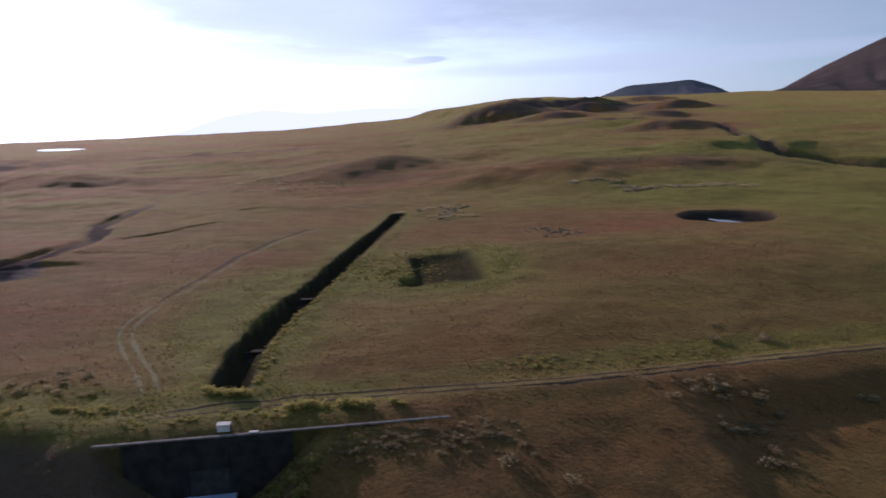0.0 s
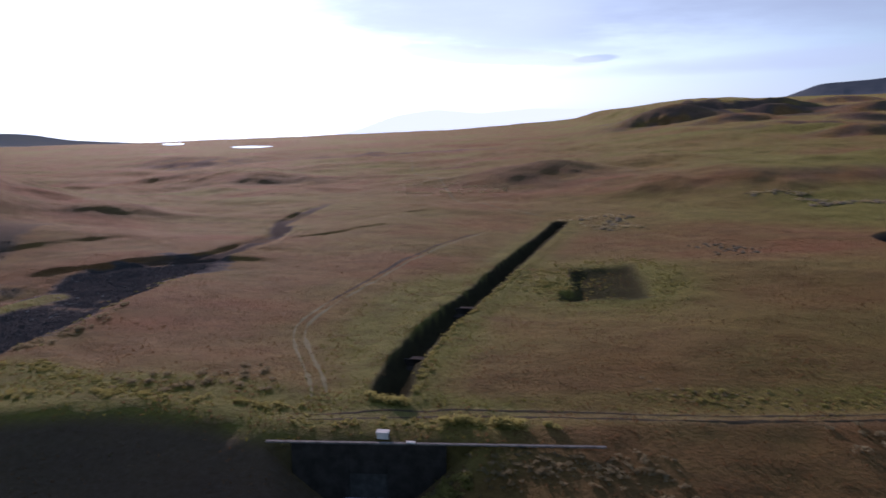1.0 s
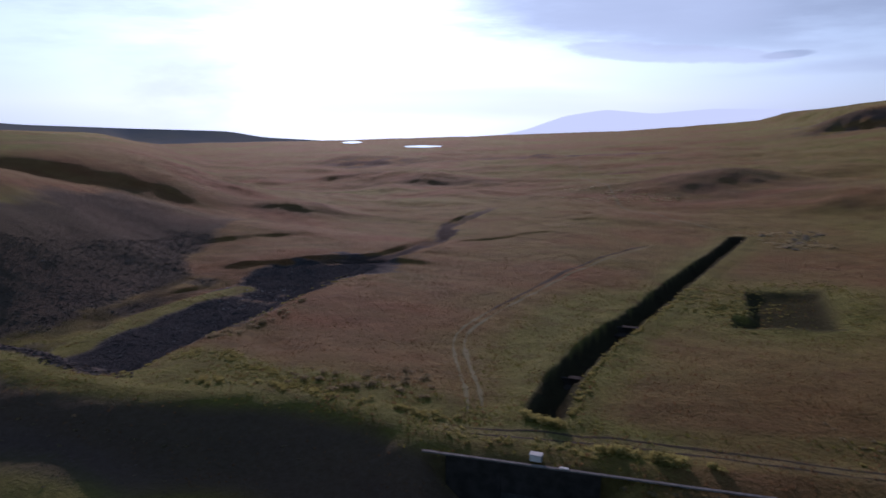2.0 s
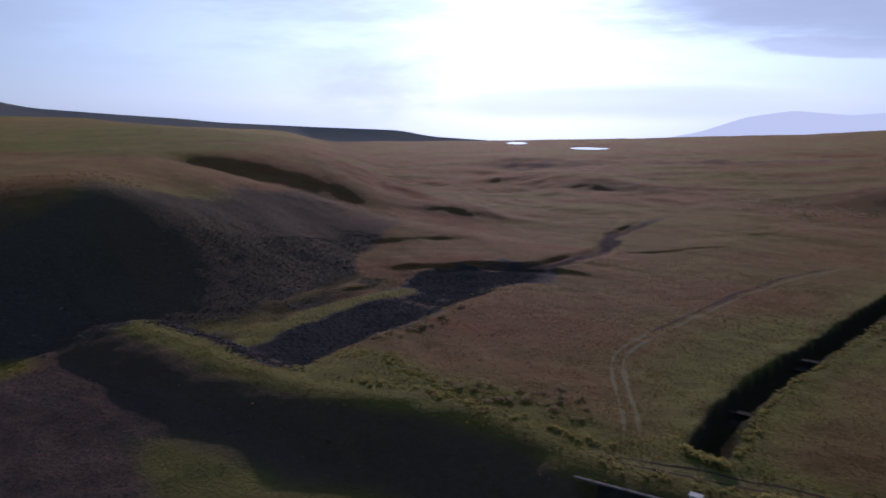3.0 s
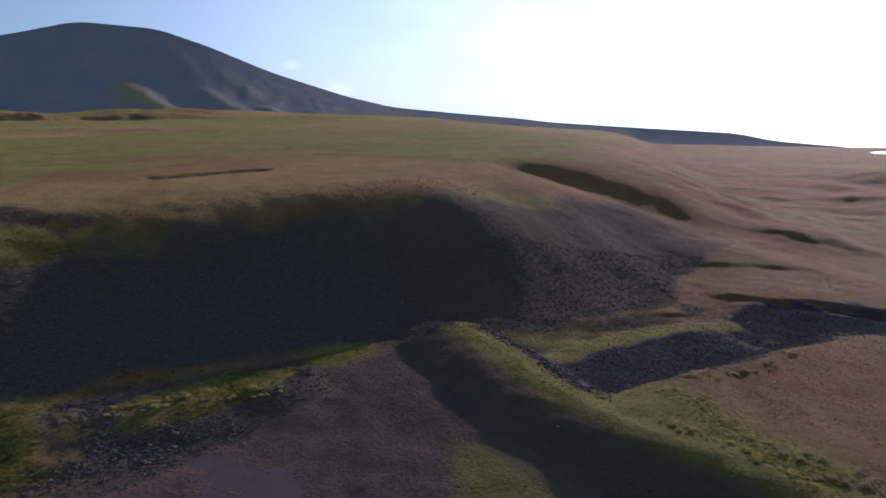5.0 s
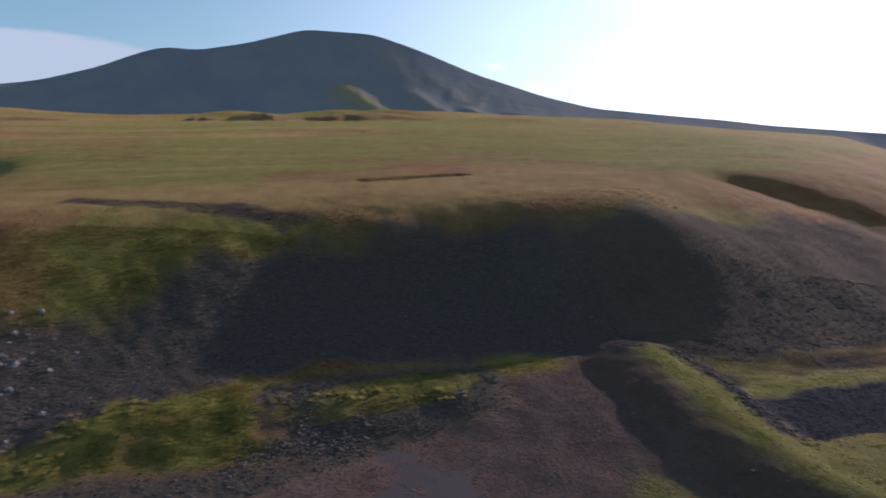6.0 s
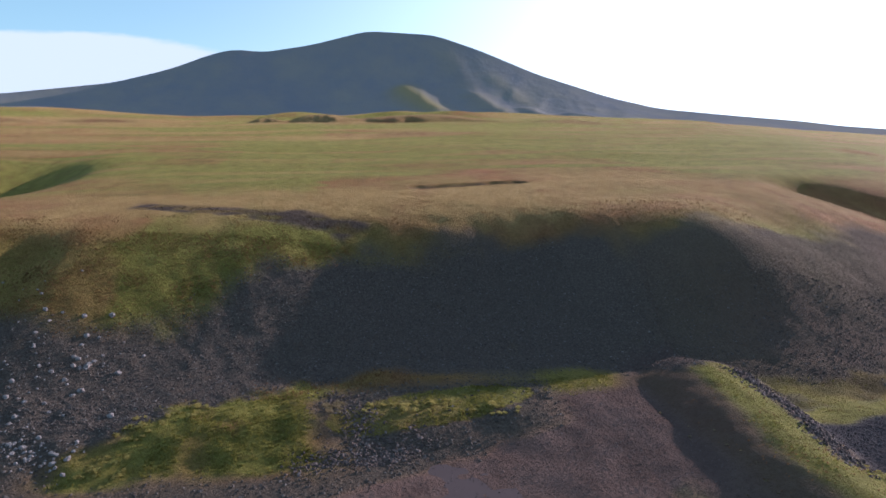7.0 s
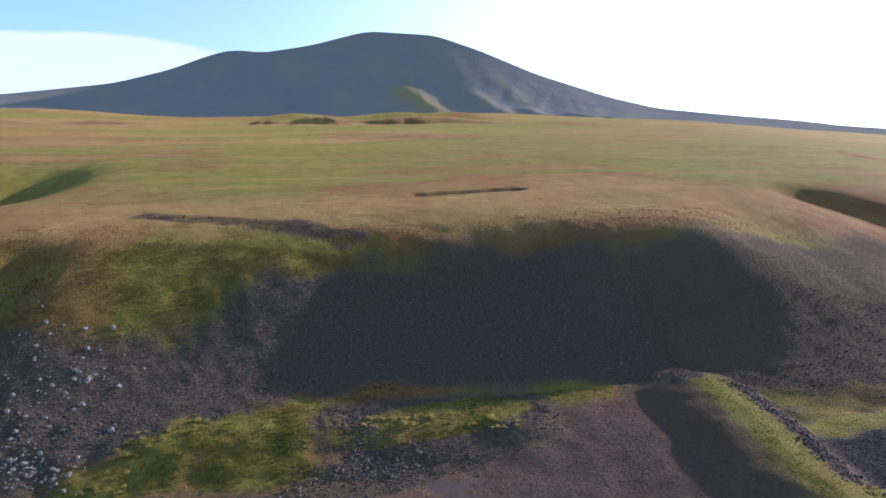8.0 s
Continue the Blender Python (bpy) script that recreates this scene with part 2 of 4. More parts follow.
def land(x, y, fine=True):
    """Height of the ground."""
    x, y = np.asarray(x, float), np.asarray(y, float)
    r = np.hypot(x, y)
    left = np.degrees(np.arctan2(-x, y))
    g = slope_by_bearing(left)
    z = np.where(r < 1800, g * r, g * 1800 + (g - 0.022) * (r - 1800))
    z = np.where(g > 0, z - 1.1 * g * 105 * step(0, 400, r) + 0.1 * g * r - 0.06 * g * r * step(200, 80, r), z)
    z = z * step(-60, 120, y) + 1.6 * step(320, 80, r) - 0.6
    z = z + np.interp(left, [-32, -12, 0, 10, 30], [-3.2, -3.2, -1.6, 1.2, 2.4]) * step(85, 150, r) * step(420, 240, r)
    z = z + fbm(x, y, 160, 3, 3) * 2.2 * step(120, 500, r) + fbm(x, y, 45, 3, 9) * 0.5 * step(60, 160, r)
    # low hills of the valley
    z = z + 6.5 * bell(x, y, 6, 378, 40, 27, 4) + 3 * bell(x, y, 70, 420, 60, 30)
    z = z - 0.9 * bell(x, y, -42, 425, 14, 6) - 0.8 * bell(x, y, -41, 274, 3.5, 2.5) + 0.3 * vnoise(0.22 * x, y, 13, 77) * step(140, 260, r) * step(1500, 700, r) + 1.3 * fbm(x, y, 30, 3, 7) * step(180, 320, r) * step(1200, 600, r)
    z = z + 4 * bell(x, y, -205, 470, 45, 28, 12) + 2.6 * bell(x, y, -165, 440, 36, 22, -6)
    z = z + 5 * bell(x, y, -345, 690, 70, 26, 20) + 3 * bell(x, y, -250, 460, 30, 9, 15)
    z = z + 4.5 * bell(x, y, 95, 300, 70, 26, -6) + 6 * bell(x, y, 180, 345, 90, 26, 0) + 2.0 * bell(x, y, 66, 148, 60, 20, -14)
    for k, (cx, cy, long, high, front, back, turn) in enumerate(KNOLLS):
        z = z + knoll(x, y, cx, cy, long, high, front, back, turn, 110 + 2 * k)
    # long scarp of the right-hand upland
    edge = y + 0.12 * (x - 170) + 30 * vnoise(x, y, 120, 5) + 10 * vnoise(x, y, 35, 8)
    z = z + 5.0 * fbm(x, y, 22, 3, 14) * step(950, 1000, edge) * step(1090, 1040, edge) * step(430, 330, x) * step(120, 190, x)
    scarp = 17 * step(1000, 1042, edge) * step(430, 330, x) * step(135, 195, x + 20 * vnoise(x, y, 60, 6))
    z = z + scarp * step(2600, 1500, r)
    z = z + 7 * bell(x, y, 172, 883, 48, 22, -6) + 5 * bell(x, y, 250, 905, 40, 20, 8) + 3.5 * bell(x, y, 233, 607, 42, 16, -5) + 3.5 * bell(x, y, 255, 566, 36, 15, 4)
    z = z + 5 * bell(x, y, 345, 900, 60, 20, -8) + 5 * bell(x, y, 400, 860, 50, 20, 6)
    gl, gr, _ = near_line(RIGHT_GULLY, x, y)
    z = z - 3.0 * step(7, 2, gl + 2 * vnoise(x, y, 12, 12))
    # basin behind the dam
    bank = step(-117, -103, x + 2.5 * vnoise(x, y, 7, 22))
    bed = -3.3 - bank * (2.8 - 1.7 * step(26, 48, y) - 1.1 * step(44, 56, y) * step(-56, -72, x))
    bed = bed + 0.22 * fbm(x, y, 18, 3, 21) * step(-96, -102, x)
    rise = step(-14, 14, x) * (1.9 - 0.09 * np.clip(76 - y, 0, 30)) + 0.4 * step(36, 52, x) * step(92, 70, y)
    lumpy = step(-99, -106, x) * step(8, -2, y + 3 * vnoise(x, y, 6, 87)) + bell(x, y, -115, 22, 6, 17, 8)
    bed = bed + rise + 0.32 * np.clip(lumpy, 0, 1) * fbm(x, y, 3.8, 2, 23) + 0.5 * bell(x, y, -108, -16, 12, 16)
    bed = bed - 0.35 * bell(x, y, -87, 24, 10, 12) + 0.10 * fbm(x, y, 9, 3, 26) * step(-104, -98, x)
    dist, run, side = near_line(DAM_CREST, x, y)
    inside = side < 0
    crest = 0.15 - 0.3 * step(0, 4.5, dist) + 0.25 * fbm(x, y, 5.5, 2, 25) * step(1.5, 4, dist) * step(-66, -82, x)
    width = 3.2 + 2.2 * step(60, 15, run) + 2.8 * step(36, 54, x) - 1.3 * step(-66, -54, x) * step(-18, -25, x)
    fall = 0.5 * (dist - width + np.sqrt((dist - width) ** 2 + 7.0)) - 0.6
    steep = 0.42 - 0.27 * step(-8, 4, x) + 0.45 * step(36, 50, x)
    near_side = np.maximum(bed, crest - steep * fall)
    # downstream of the dam
    meadow = z - 1.3 * bell(x, y, -60, 89, 16, 2.6, -45) + 0.9 * bell(x, y, -66, 86, 12, 4, -40)
    sd, srun, _ = near_line(STREAM, x, y)
    gd, grun, _ = near_line(GRAVEL, x, y)
    flat_bed = step(16.5, 8.5, gd + 1.5 * vnoise(x, y, 9, 34) + 5 * step(138, 160, y))
    west = step(-92, -100, x) * step(172, 140, y)
    flat_bed = np.maximum(flat_bed, west)
    deep = -4.7 + 1.6 * step(132, 160, y) + 0.12 * fbm(x, y, 6, 3, 31) + 0.25 * fbm(x, y, 18, 2, 33)
    meadow = meadow * (1 - flat_bed) + deep * flat_bed
    cut = step(4.4, 2.2, sd + 1.2 * vnoise(x, y, 7, 35)) * (1 - step(200, 260, srun))
    meadow = meadow - np.where(y < 160, 0.5, 1.0) * cut * (0.5 + 0.5 * step(-0.4, 0.3, vnoise(x, y, 12, 36)))
    bd, _, _ = near_line(GREEN_BANK, x, y)
    meadow = meadow + 0.3 * step(5.5, 1.0, bd)
    # long low scarp at the far edge of the gravel, facing the dam
    sc, sc_run, sc_side = near_line(SCARP, x, y)
    past = np.where(sc_side > 0, sc, -sc) + 0.8 * vnoise(x, y, 6, 41)
    meadow = meadow + 0.9 * step(-1.6, 1.4, past) * step(30, 6, sc) * step(0, 8, sc_run) * step(64, 48, sc_run)
    sc, sc_run, sc_side = near_line(BANK, x, y)
    past = np.where(sc_side > 0, sc, -sc) + 1.0 * vnoise(x, y, 7, 43)
    meadow = meadow + 0.55 * step(-1.8, 1.8, past) * step(26, 6, sc) * step(0, 8, sc_run) * step(46, 34, sc_run)
    meadow = crest + (meadow - crest) * np.maximum(step(3, 38, dist), step(-70, -80, x))
    far_side = np.maximum(meadow, crest - 0.6 * fall)
    z = np.where(inside, near_side, far_side)
    for line, deep_cut in zip(CUTS, (0.45, 0.45, 0.2)):
        z = z - deep_cut * step(2.4, 0.9, near_line(line, x, y)[0] + 1.1 * vnoise(x, y, 5, 55))
    # canal
    cd, crun, _ = near_line(CANAL, x, y)
    wide = 2.25 + 0.4 * np.exp(-((crun - 32) / 24) ** 2) + 0.5 * vnoise(x, y, 6, 51) + 0.4 * vnoise(x, y, 2.4, 52) - 0.2 * step(60, 150, crun)
    z = z - 2.3 * step(wide, wide - 1.5, cd) + 0.35 * step(3.6, 1.0, np.abs(cd - wide - 1.2))
    # square dug-out and small pool
    hole = step(0, 2.5, x - 6.5) * step(25.5, 22, x) * step(0, 2.5, y - 130.5 - 0.1 * x) * step(162, 154, y) * np.maximum(step(0, 2.0, x - 10), step(141, 138, y))
    z = z - 1.4 * hole + 0.5 * bell(x, y, 31, 148, 3, 14, 8) + (0.5 * bell(x, y, 5, 150, 7, 13) + 0.35 * bell(x, y, 18, 131, 14, 3)) * (1 + 0.8 * vnoise(x, y, 3.5, 53))
    z = z - 2.6 * step(1.0, 0.66, np.hypot((x - 104) / 15, (y - 188) / 13))
    # stilling basin below the culvert
    cutting = -7.4 + 0.95 * np.clip(np.abs(x + 16.5) - 4.3, 0, None) + 0.25 * np.clip(50 - y, 0, None)
    z = np.where((y - 69.5 - 0.08 * (x + 15.5) < 0.0) & inside & (y > 25), np.minimum(z, cutting), z)
    # bluff and tableland
    fd, frun, fside = near_line(BLUFF_FOOT, x, y)
    into = np.where(fside > 0, fd, -fd)
    bw, _, bs = near_line(BLUFF_BROW, x, y)
    into = into + (np.where(bs > 0, bw, -bw) - into) * step(6, 26, into) * step(190, 160, y) * step(-400, -300, y)
    calm = 1 - 0.7 * step(50, 80, y) * step(180, 150, y) - 0.65 * step(2, -14, y)
    ragged = into + calm * (1.6 * vnoise(x, y, 16, 61) + 0.7 * vnoise(x, y, 6, 62))
    far_top = np.interp(left, [34, 38, 44, 53, 60, 70, 100, 125], [-74, -62, -46, -20, 6, 14, 14, 40])
    top = 21.5 + (far_top - 21.5) * step(300, 1800, r) + 1.3 * fbm(x, y, 150, 3, 63) * step(40, 160, into) + 3 * fbm(x, y, 500, 2, 65) * step(250, 800, into)
    top = top + 1.5 * bell(x, y, -175, 105, 22, 40, 8) - 0.03 * np.clip(r - 1600, 0, None)
    reach = 40 - 3 * step(45, 80, y) + 12 * step(94, 136, y) + 10 * step(140, 190, y) + 25 * step(300, 500, y)
    up = 1 - np.exp(-(np.clip(ragged, 0, None) / reach) ** (2.5 - 0.6 * step(92, 130, y)))
    for line, deep_cut, broad in zip(GULLIES, (5.8, 7.5, 6.5), (16, 22, 10)):
        gl, gr, _ = near_line(line, x, y)
        broad = broad * (1 - 0.3 * step(5, 60, gr))
        top = top - deep_cut * (1 - 0.2 * step(10, 60, gr)) * np.exp(-(gl / broad) ** 2) * step(0, 22, ragged)
    z = z + 6.0 * np.exp(-np.clip(-into, 0, None) / 32) * step(150, 200, y) * step(420, 260, y)
    z = z + (top - z) * up + 4.2 * bell(x, y, -155, 100, 13, 30, 4) * step(2, 14, into)
    # hillocks on the tableland
    z = z + 14 * bell(x, y, -1250, 125, 42, 80) + 13 * bell(x, y, -1290, -45, 40, 75) + 13 * bell(x, y, -1200, 225, 40, 70) + 8 * bell(x, y, -1500, -110, 50, 160) - 14 * bell(x, y, -318, -130, 60, 24, 8)
    z = z + 12 * bell(x, y, -1450, 330, 80, 140) + 14 * bell(x, y, -1500, -560, 90, 260)
    for k, (cx, cy, long, high, front, back, turn) in enumerate(HILLOCKS):
        z = z + knoll(x, y, cx, cy, long, high, front, back, turn, 160 + 2 * k)
    sl, sr, ss = near_line(SCRAPE, x, y)
    z = z - 1.8 * step(4.5, 1.5, sl + 1.0 * vnoise(x, y, 4, 66))
    for cx, cy, level in ((-725, 1390, -52.0), (-451, 1127, -39.0)):
        flat = step(110, 60, np.hypot(x - cx, y - cy))
        z = z + (level - z) * flat
    if fine:
        close = step(330, 200, r)
        z = z + close * (0.11 * fbm(x, y, 4.0, 2, 71))
    return z


# ---- materials ----
def material(name, rough=0.9):
    m = bpy.data.materials.new(name)
    m.use_nodes = True
    b = m.node_tree.nodes["Principled BSDF"]
    b.inputs["Roughness"].default_value = rough
    return m, m.node_tree.nodes, m.node_tree.links, b


def noise_tex(nodes, links, size, detail=4.0, rough=0.55, stretch=(1, 1, 1)):
    co = nodes.new("ShaderNodeTexCoord")
    mp = nodes.new("ShaderNodeMapping")
    mp.inputs["Scale"].default_value = stretch
    links.new(co.outputs["Object"], mp.inputs["Vector"])
    t = nodes.new("ShaderNodeTexNoise")
    t.inputs["Scale"].default_value = 1.0 / size
    t.inputs["Detail"].default_value = detail
    t.inputs["Roughness"].default_value = rough
    links.new(mp.outputs[0], t.inputs["Vector"])
    return t.outputs["Fac"]


def ramp(nodes, links, fac, stops):
    n = nodes.new("ShaderNodeValToRGB")
    while len(n.color_ramp.elements) < len(stops):
        n.color_ramp.elements.new(0.5)
    for e, (p, c) in zip(n.color_ramp.elements, stops):
        e.position, e.color = p, (*c, 1) if len(c) == 3 else c
    links.new(fac, n.inputs[0])
    return n.outputs[0]


def mix(nodes, links, fac, a, b):
    n = nodes.new("ShaderNodeMix")
    n.data_type = "RGBA"
    for k, v in ((0, fac), (6, a), (7, b)):
        if isinstance(v, (int, float)):
            n.inputs[k].default_value = v
        elif isinstance(v, tuple):
            n.inputs[k].default_value = (*v, 1)
        else:
            links.new(v, n.inputs[k])
    return n.outputs[2]


def bump(nodes, links, b, height, strength, distance):
    n = nodes.new("ShaderNodeBump")
    n.inputs["Strength"].default_value, n.inputs["Distance"].default_value = strength, distance
    links.new(height, n.inputs["Height"])
    links.new(n.outputs[0], b.inputs["Normal"])


def maths(nodes, links, op, a, b):
    n = nodes.new("ShaderNodeMath")
    n.operation = op
    n.use_clamp = True
    for k, v in ((0, a), (1, b)):
        if isinstance(v, (int, float)):
            n.inputs[k].default_value = v
        else:
            links.new(v, n.inputs[k])
    return n.outputs[0]


def ground_material():
    m, n, l, b = material("grassland", 0.95)
    a1, a2 = n.new("ShaderNodeAttribute"), n.new("ShaderNodeAttribute")
    a1.attribute_name, a2.attribute_name = "cover", "cover_two"
    s1, s2 = n.new("ShaderNodeSeparateColor"), n.new("ShaderNodeSeparateColor")
    l.new(a1.outputs["Color"], s1.inputs[0])
    l.new(a2.outputs["Color"], s2.inputs[0])
    stones, green, dirt = s1.outputs
    mud, straw, rubble = s2.outputs
    wide = ramp(n, l, noise_tex(n, l, 38, 5, 0.6, (0.7, 1.4, 1)), ((0.36, (0, 0, 0)), (0.64, (1, 1, 1))))
    mid = ramp(n, l, noise_tex(n, l, 6, 7, 0.7, (0.8, 1.2, 1)), ((0.30, (0, 0, 0)), (0.70, (1, 1, 1))))
    tuft = ramp(n, l, noise_tex(n, l, 0.7, 5, 0.7), ((0.3, (0, 0, 0)), (0.7, (1, 1, 1))))
    rust = ramp(n, l, noise_tex(n, l, 17, 5, 0.6), ((0.46, (0, 0, 0)), (0.66, (1, 1, 1))))
    brown = mix(n, l, mid, (0.106, 0.052, 0.022), (0.176, 0.094, 0.041))
    brown = mix(n, l, maths(n, l, "MULTIPLY", rust, 0.7), brown, (0.152, 0.064, 0.026))
    olive = mix(n, l, mid, (0.059, 0.051, 0.012), (0.114, 0.094, 0.025))
    grass = mix(n, l, maths(n, l, "MULTIPLY", wide, 0.7), brown, olive)
    lush = mix(n, l, mid, (0.074, 0.078, 0.014), (0.142, 0.134, 0.030))
    grass = mix(n, l, maths(n, l, "MULTIPLY", green, maths(n, l, "ADD", mid, 0.55)), grass, lush)
    dry = mix(n, l, mid, (0.152, 0.100, 0.034), (0.211, 0.150, 0.056))
    grass = mix(n, l, maths(n, l, "MULTIPLY", straw, maths(n, l, "ADD", wide, 0.4)), grass, dry)
    grass = mix(n, l, maths(n, l, "MULTIPLY", tuft, 0.42), grass, (0.031, 0.022, 0.011))
    pebble = ramp(n, l, noise_tex(n, l, 0.45, 4, 0.8), ((0.25, (0.036, 0.031, 0.025)), (0.55, (0.078, 0.068, 0.055)), (0.75, (0.150, 0.134, 0.110))))
    col = mix(n, l, maths(n, l, "MULTIPLY", stones, maths(n, l, "ADD", mid, 0.75)), grass, pebble)
    clay = mix(n, l, mid, (0.100, 0.068, 0.054), (0.164, 0.116, 0.094))
    clay = mix(n, l, maths(n, l, "MULTIPLY", tuft, 0.35), clay, (0.045, 0.034, 0.030))
    a4 = n.new("ShaderNodeAttribute")
    a4.attribute_name = "gravel"
    slate = ramp(n, l, noise_tex(n, l, 0.45, 4, 0.8), ((0.3, (0.038, 0.036, 0.037)), (0.7, (0.084, 0.080, 0.080))))
    col = mix(n, l, a4.outputs["Fac"], col, slate)
    col = mix(n, l, mud, col, clay)
    earth = mix(n, l, tuft, (0.20, 0.155, 0.105), (0.285, 0.225, 0.155))
    col = mix(n, l, maths(n, l, "MULTIPLY", dirt, maths(n, l, "ADD", mid, 0.5)), col, earth)
    rock = mix(n, l, tuft, (0.055, 0.042, 0.036), (0.115, 0.090, 0.076))
    col = mix(n, l, rubble, col, rock)
    # One dark tone serves damp ground and painted shade.
    damp_shade_col = mix(n, l, 0.82, col, (0.02, 0.019, 0.018))
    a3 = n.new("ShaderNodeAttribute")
    a3.attribute_name = "damp_shade"
    col = mix(n, l, a3.outputs["Fac"], col, damp_shade_col)
    l.new(col, b.inputs["Base Color"])
    bare = maths(n, l, "MAXIMUM", maths(n, l, "MAXIMUM", stones, a3.outputs["Fac"]), maths(n, l, "MAXIMUM", mud, rubble))
    l.new(maths(n, l, "MULTIPLY", maths(n, l, "SUBTRACT", 1.0, bare), 0.068), b.inputs["Specular IOR Level"])
    l.new(maths(n, l, "MULTIPLY", maths(n, l, "SUBTRACT", 1.0, bare), 0.27), b.inputs["Sheen Weight"])
    b.inputs["Sheen Roughness"].default_value = 0.45
    tint = n.new("ShaderNodeVectorMath")
    tint.operation = "SCALE"
    tint.inputs["Scale"].default_value = 5.5
    l.new(col, tint.inputs[0])
    l.new(tint.outputs[0], b.inputs["Sheen Tint"])
    rel = mix(n, l, 0.5, tuft, noise_tex(n, l, 2.4, 5, 0.7))
    bump(n, l, b, rel, 0.9, 0.45)
    return m


def plain_rock(name, dark, light, size, rough=0.9, relief=0.2):
    m, n, l, b = material(name, rough)
    f = noise_tex(n, l, size, 6, 0.65)
    l.new(ramp(n, l, f, ((0.3, dark), (0.7, light))), b.inputs["Base Color"])
    b.inputs["Specular IOR Level"].default_value = 0.05
    bump(n, l, b, noise_tex(n, l, size * 0.35, 5, 0.7), 0.7, relief)
    return m


def hill_material(name, low, high, size):
    m, n, l, b = material(name, 0.95)
    f = noise_tex(n, l, size, 6, 0.6)
    at_grass = n.new("ShaderNodeAttribute")
    at_grass.attribute_name = "grassy"
    l.new(mix(n, l, at_grass.outputs["Fac"], ramp(n, l, f, ((0.3, low), (0.7, high))), (0.215, 0.195, 0.105)), b.inputs["Base Color"])
    b.inputs["Specular IOR Level"].default_value = 0.0
    bump(n, l, b, noise_tex(n, l, size * 0.3, 6, 0.65), 0.3, size * 0.08)
    return m


def water_material(name, tint=(0.02, 0.025, 0.03), rough=0.04):
    m, n, l, b = material(name, rough)
    b.inputs["Base Color"].default_value = (*tint, 1)
    bump(n, l, b, noise_tex(n, l, 0.8, 3, 0.5), 0.08, 0.05)
    return m


GROUND = ground_material()
CONCRETE = plain_rock("near_black_concrete", (0.020, 0.018, 0.016), (0.050, 0.045, 0.040), 1.6, 0.9, 0.02)
PALE = plain_rock("pale_concrete", (0.10, 0.092, 0.085), (0.22, 0.205, 0.19), 0.8, 0.85, 0.01)
WHITEWASH = plain_rock("whitewashed_concrete", (0.55, 0.52, 0.48), (0.72, 0.69, 0.64), 0.5, 0.85, 0.01)
EARTH = plain_rock("bare_track_earth", (0.122, 0.112, 0.054), (0.200, 0.180, 0.092), 0.7, 0.95, 0.05)
BLUE_APRON = plain_rock("blue_grey_slab", (0.20, 0.28, 0.42), (0.27, 0.36, 0.52), 2.5, 0.6, 0.01)
RUT = plain_rock("dark_rut_earth", (0.034, 0.028, 0.018), (0.075, 0.060, 0.038), 0.9, 0.95, 0.05)
DARK_PLATE = plain_rock("near_black_plate", (0.03, 0.03, 0.028), (0.07, 0.068, 0.062), 1.0, 0.8, 0.02)
BOULDER = plain_rock("pale_lichen_rock", (0.09, 0.087, 0.084), (0.25, 0.243, 0.23), 0.4, 0.9, 0.05)
TAN_ROCK = plain_rock("tan_outcrop_rock", (0.13, 0.105, 0.066), (0.25, 0.205, 0.135), 0.6, 0.9, 0.05)
WATER = water_material("still_water")
WET_MUD = water_material("muddy_water", (0.072, 0.056, 0.052), 0.6)
WET_MUD.node_tree.nodes["Principled BSDF"].inputs["Specular IOR Level"].default_value = 0.12
# Distance haze is mixed into this lighter blue-grey base.
MOUNTAIN = hill_material("hazed_mountain_grass_and_scree", (0.155, 0.172, 0.186), (0.205, 0.207, 0.180), 200)
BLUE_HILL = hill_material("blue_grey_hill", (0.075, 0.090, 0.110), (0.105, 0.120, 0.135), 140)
# Brown base lowered so the colour holds the slope's shade.
BROWN_HILL = hill_material("shaded_brown_hillside", (0.062, 0.052, 0.052), (0.095, 0.080, 0.072), 120)


# ---- mesh helpers ----
def mesh_of(name, verts, faces):
    me = bpy.data.meshes.new(name)
    verts = np.asarray(verts, np.float32)
    faces = np.asarray(faces, np.int32)
    k = faces.shape[1]
    me.vertices.add(len(verts))
    me.vertices.foreach_set("co", verts.ravel())
    me.loops.add(faces.size)
    me.loops.foreach_set("vertex_index", faces.ravel())
    me.polygons.add(len(faces))
    me.polygons.foreach_set("loop_start", np.arange(len(faces), dtype=np.int32) * k)
    me.polygons.foreach_set("use_smooth", np.ones(len(faces), dtype=bool))
    me.update(calc_edges=True)
    return me


def grid_faces(nu, nv):
    i = np.arange(nu * nv).reshape(nu, nv)
    return np.stack([i[:-1, :-1], i[1:, :-1], i[1:, 1:], i[:-1, 1:]], -1).reshape(-1, 4)


def part(name, bm, mat, parent, label=""):
    me = bpy.data.meshes.new(name)
    bm.to_mesh(me)
    bm.free()
    ob = new(name, me)
    me.materials.append(mat)
    ob.parent = parent
    if label:
        tagged(ob, label)
    return ob


def box_bm(x0, y0, z0, x1, y1, z1, bevel=0.0):
    bm = bmesh.new()
    bmesh.ops.create_cube(bm, size=1)
    for v in bm.verts:
        v.co = Vector(((x0 + x1) / 2 + v.co.x * (x1 - x0), (y0 + y1) / 2 + v.co.y * (y1 - y0), (z0 + z1) / 2 + v.co.z * (z1 - z0)))
    if bevel:
        bmesh.ops.bevel(bm, geom=list(bm.edges), offset=bevel, segments=2, affect="EDGES")
    return bm


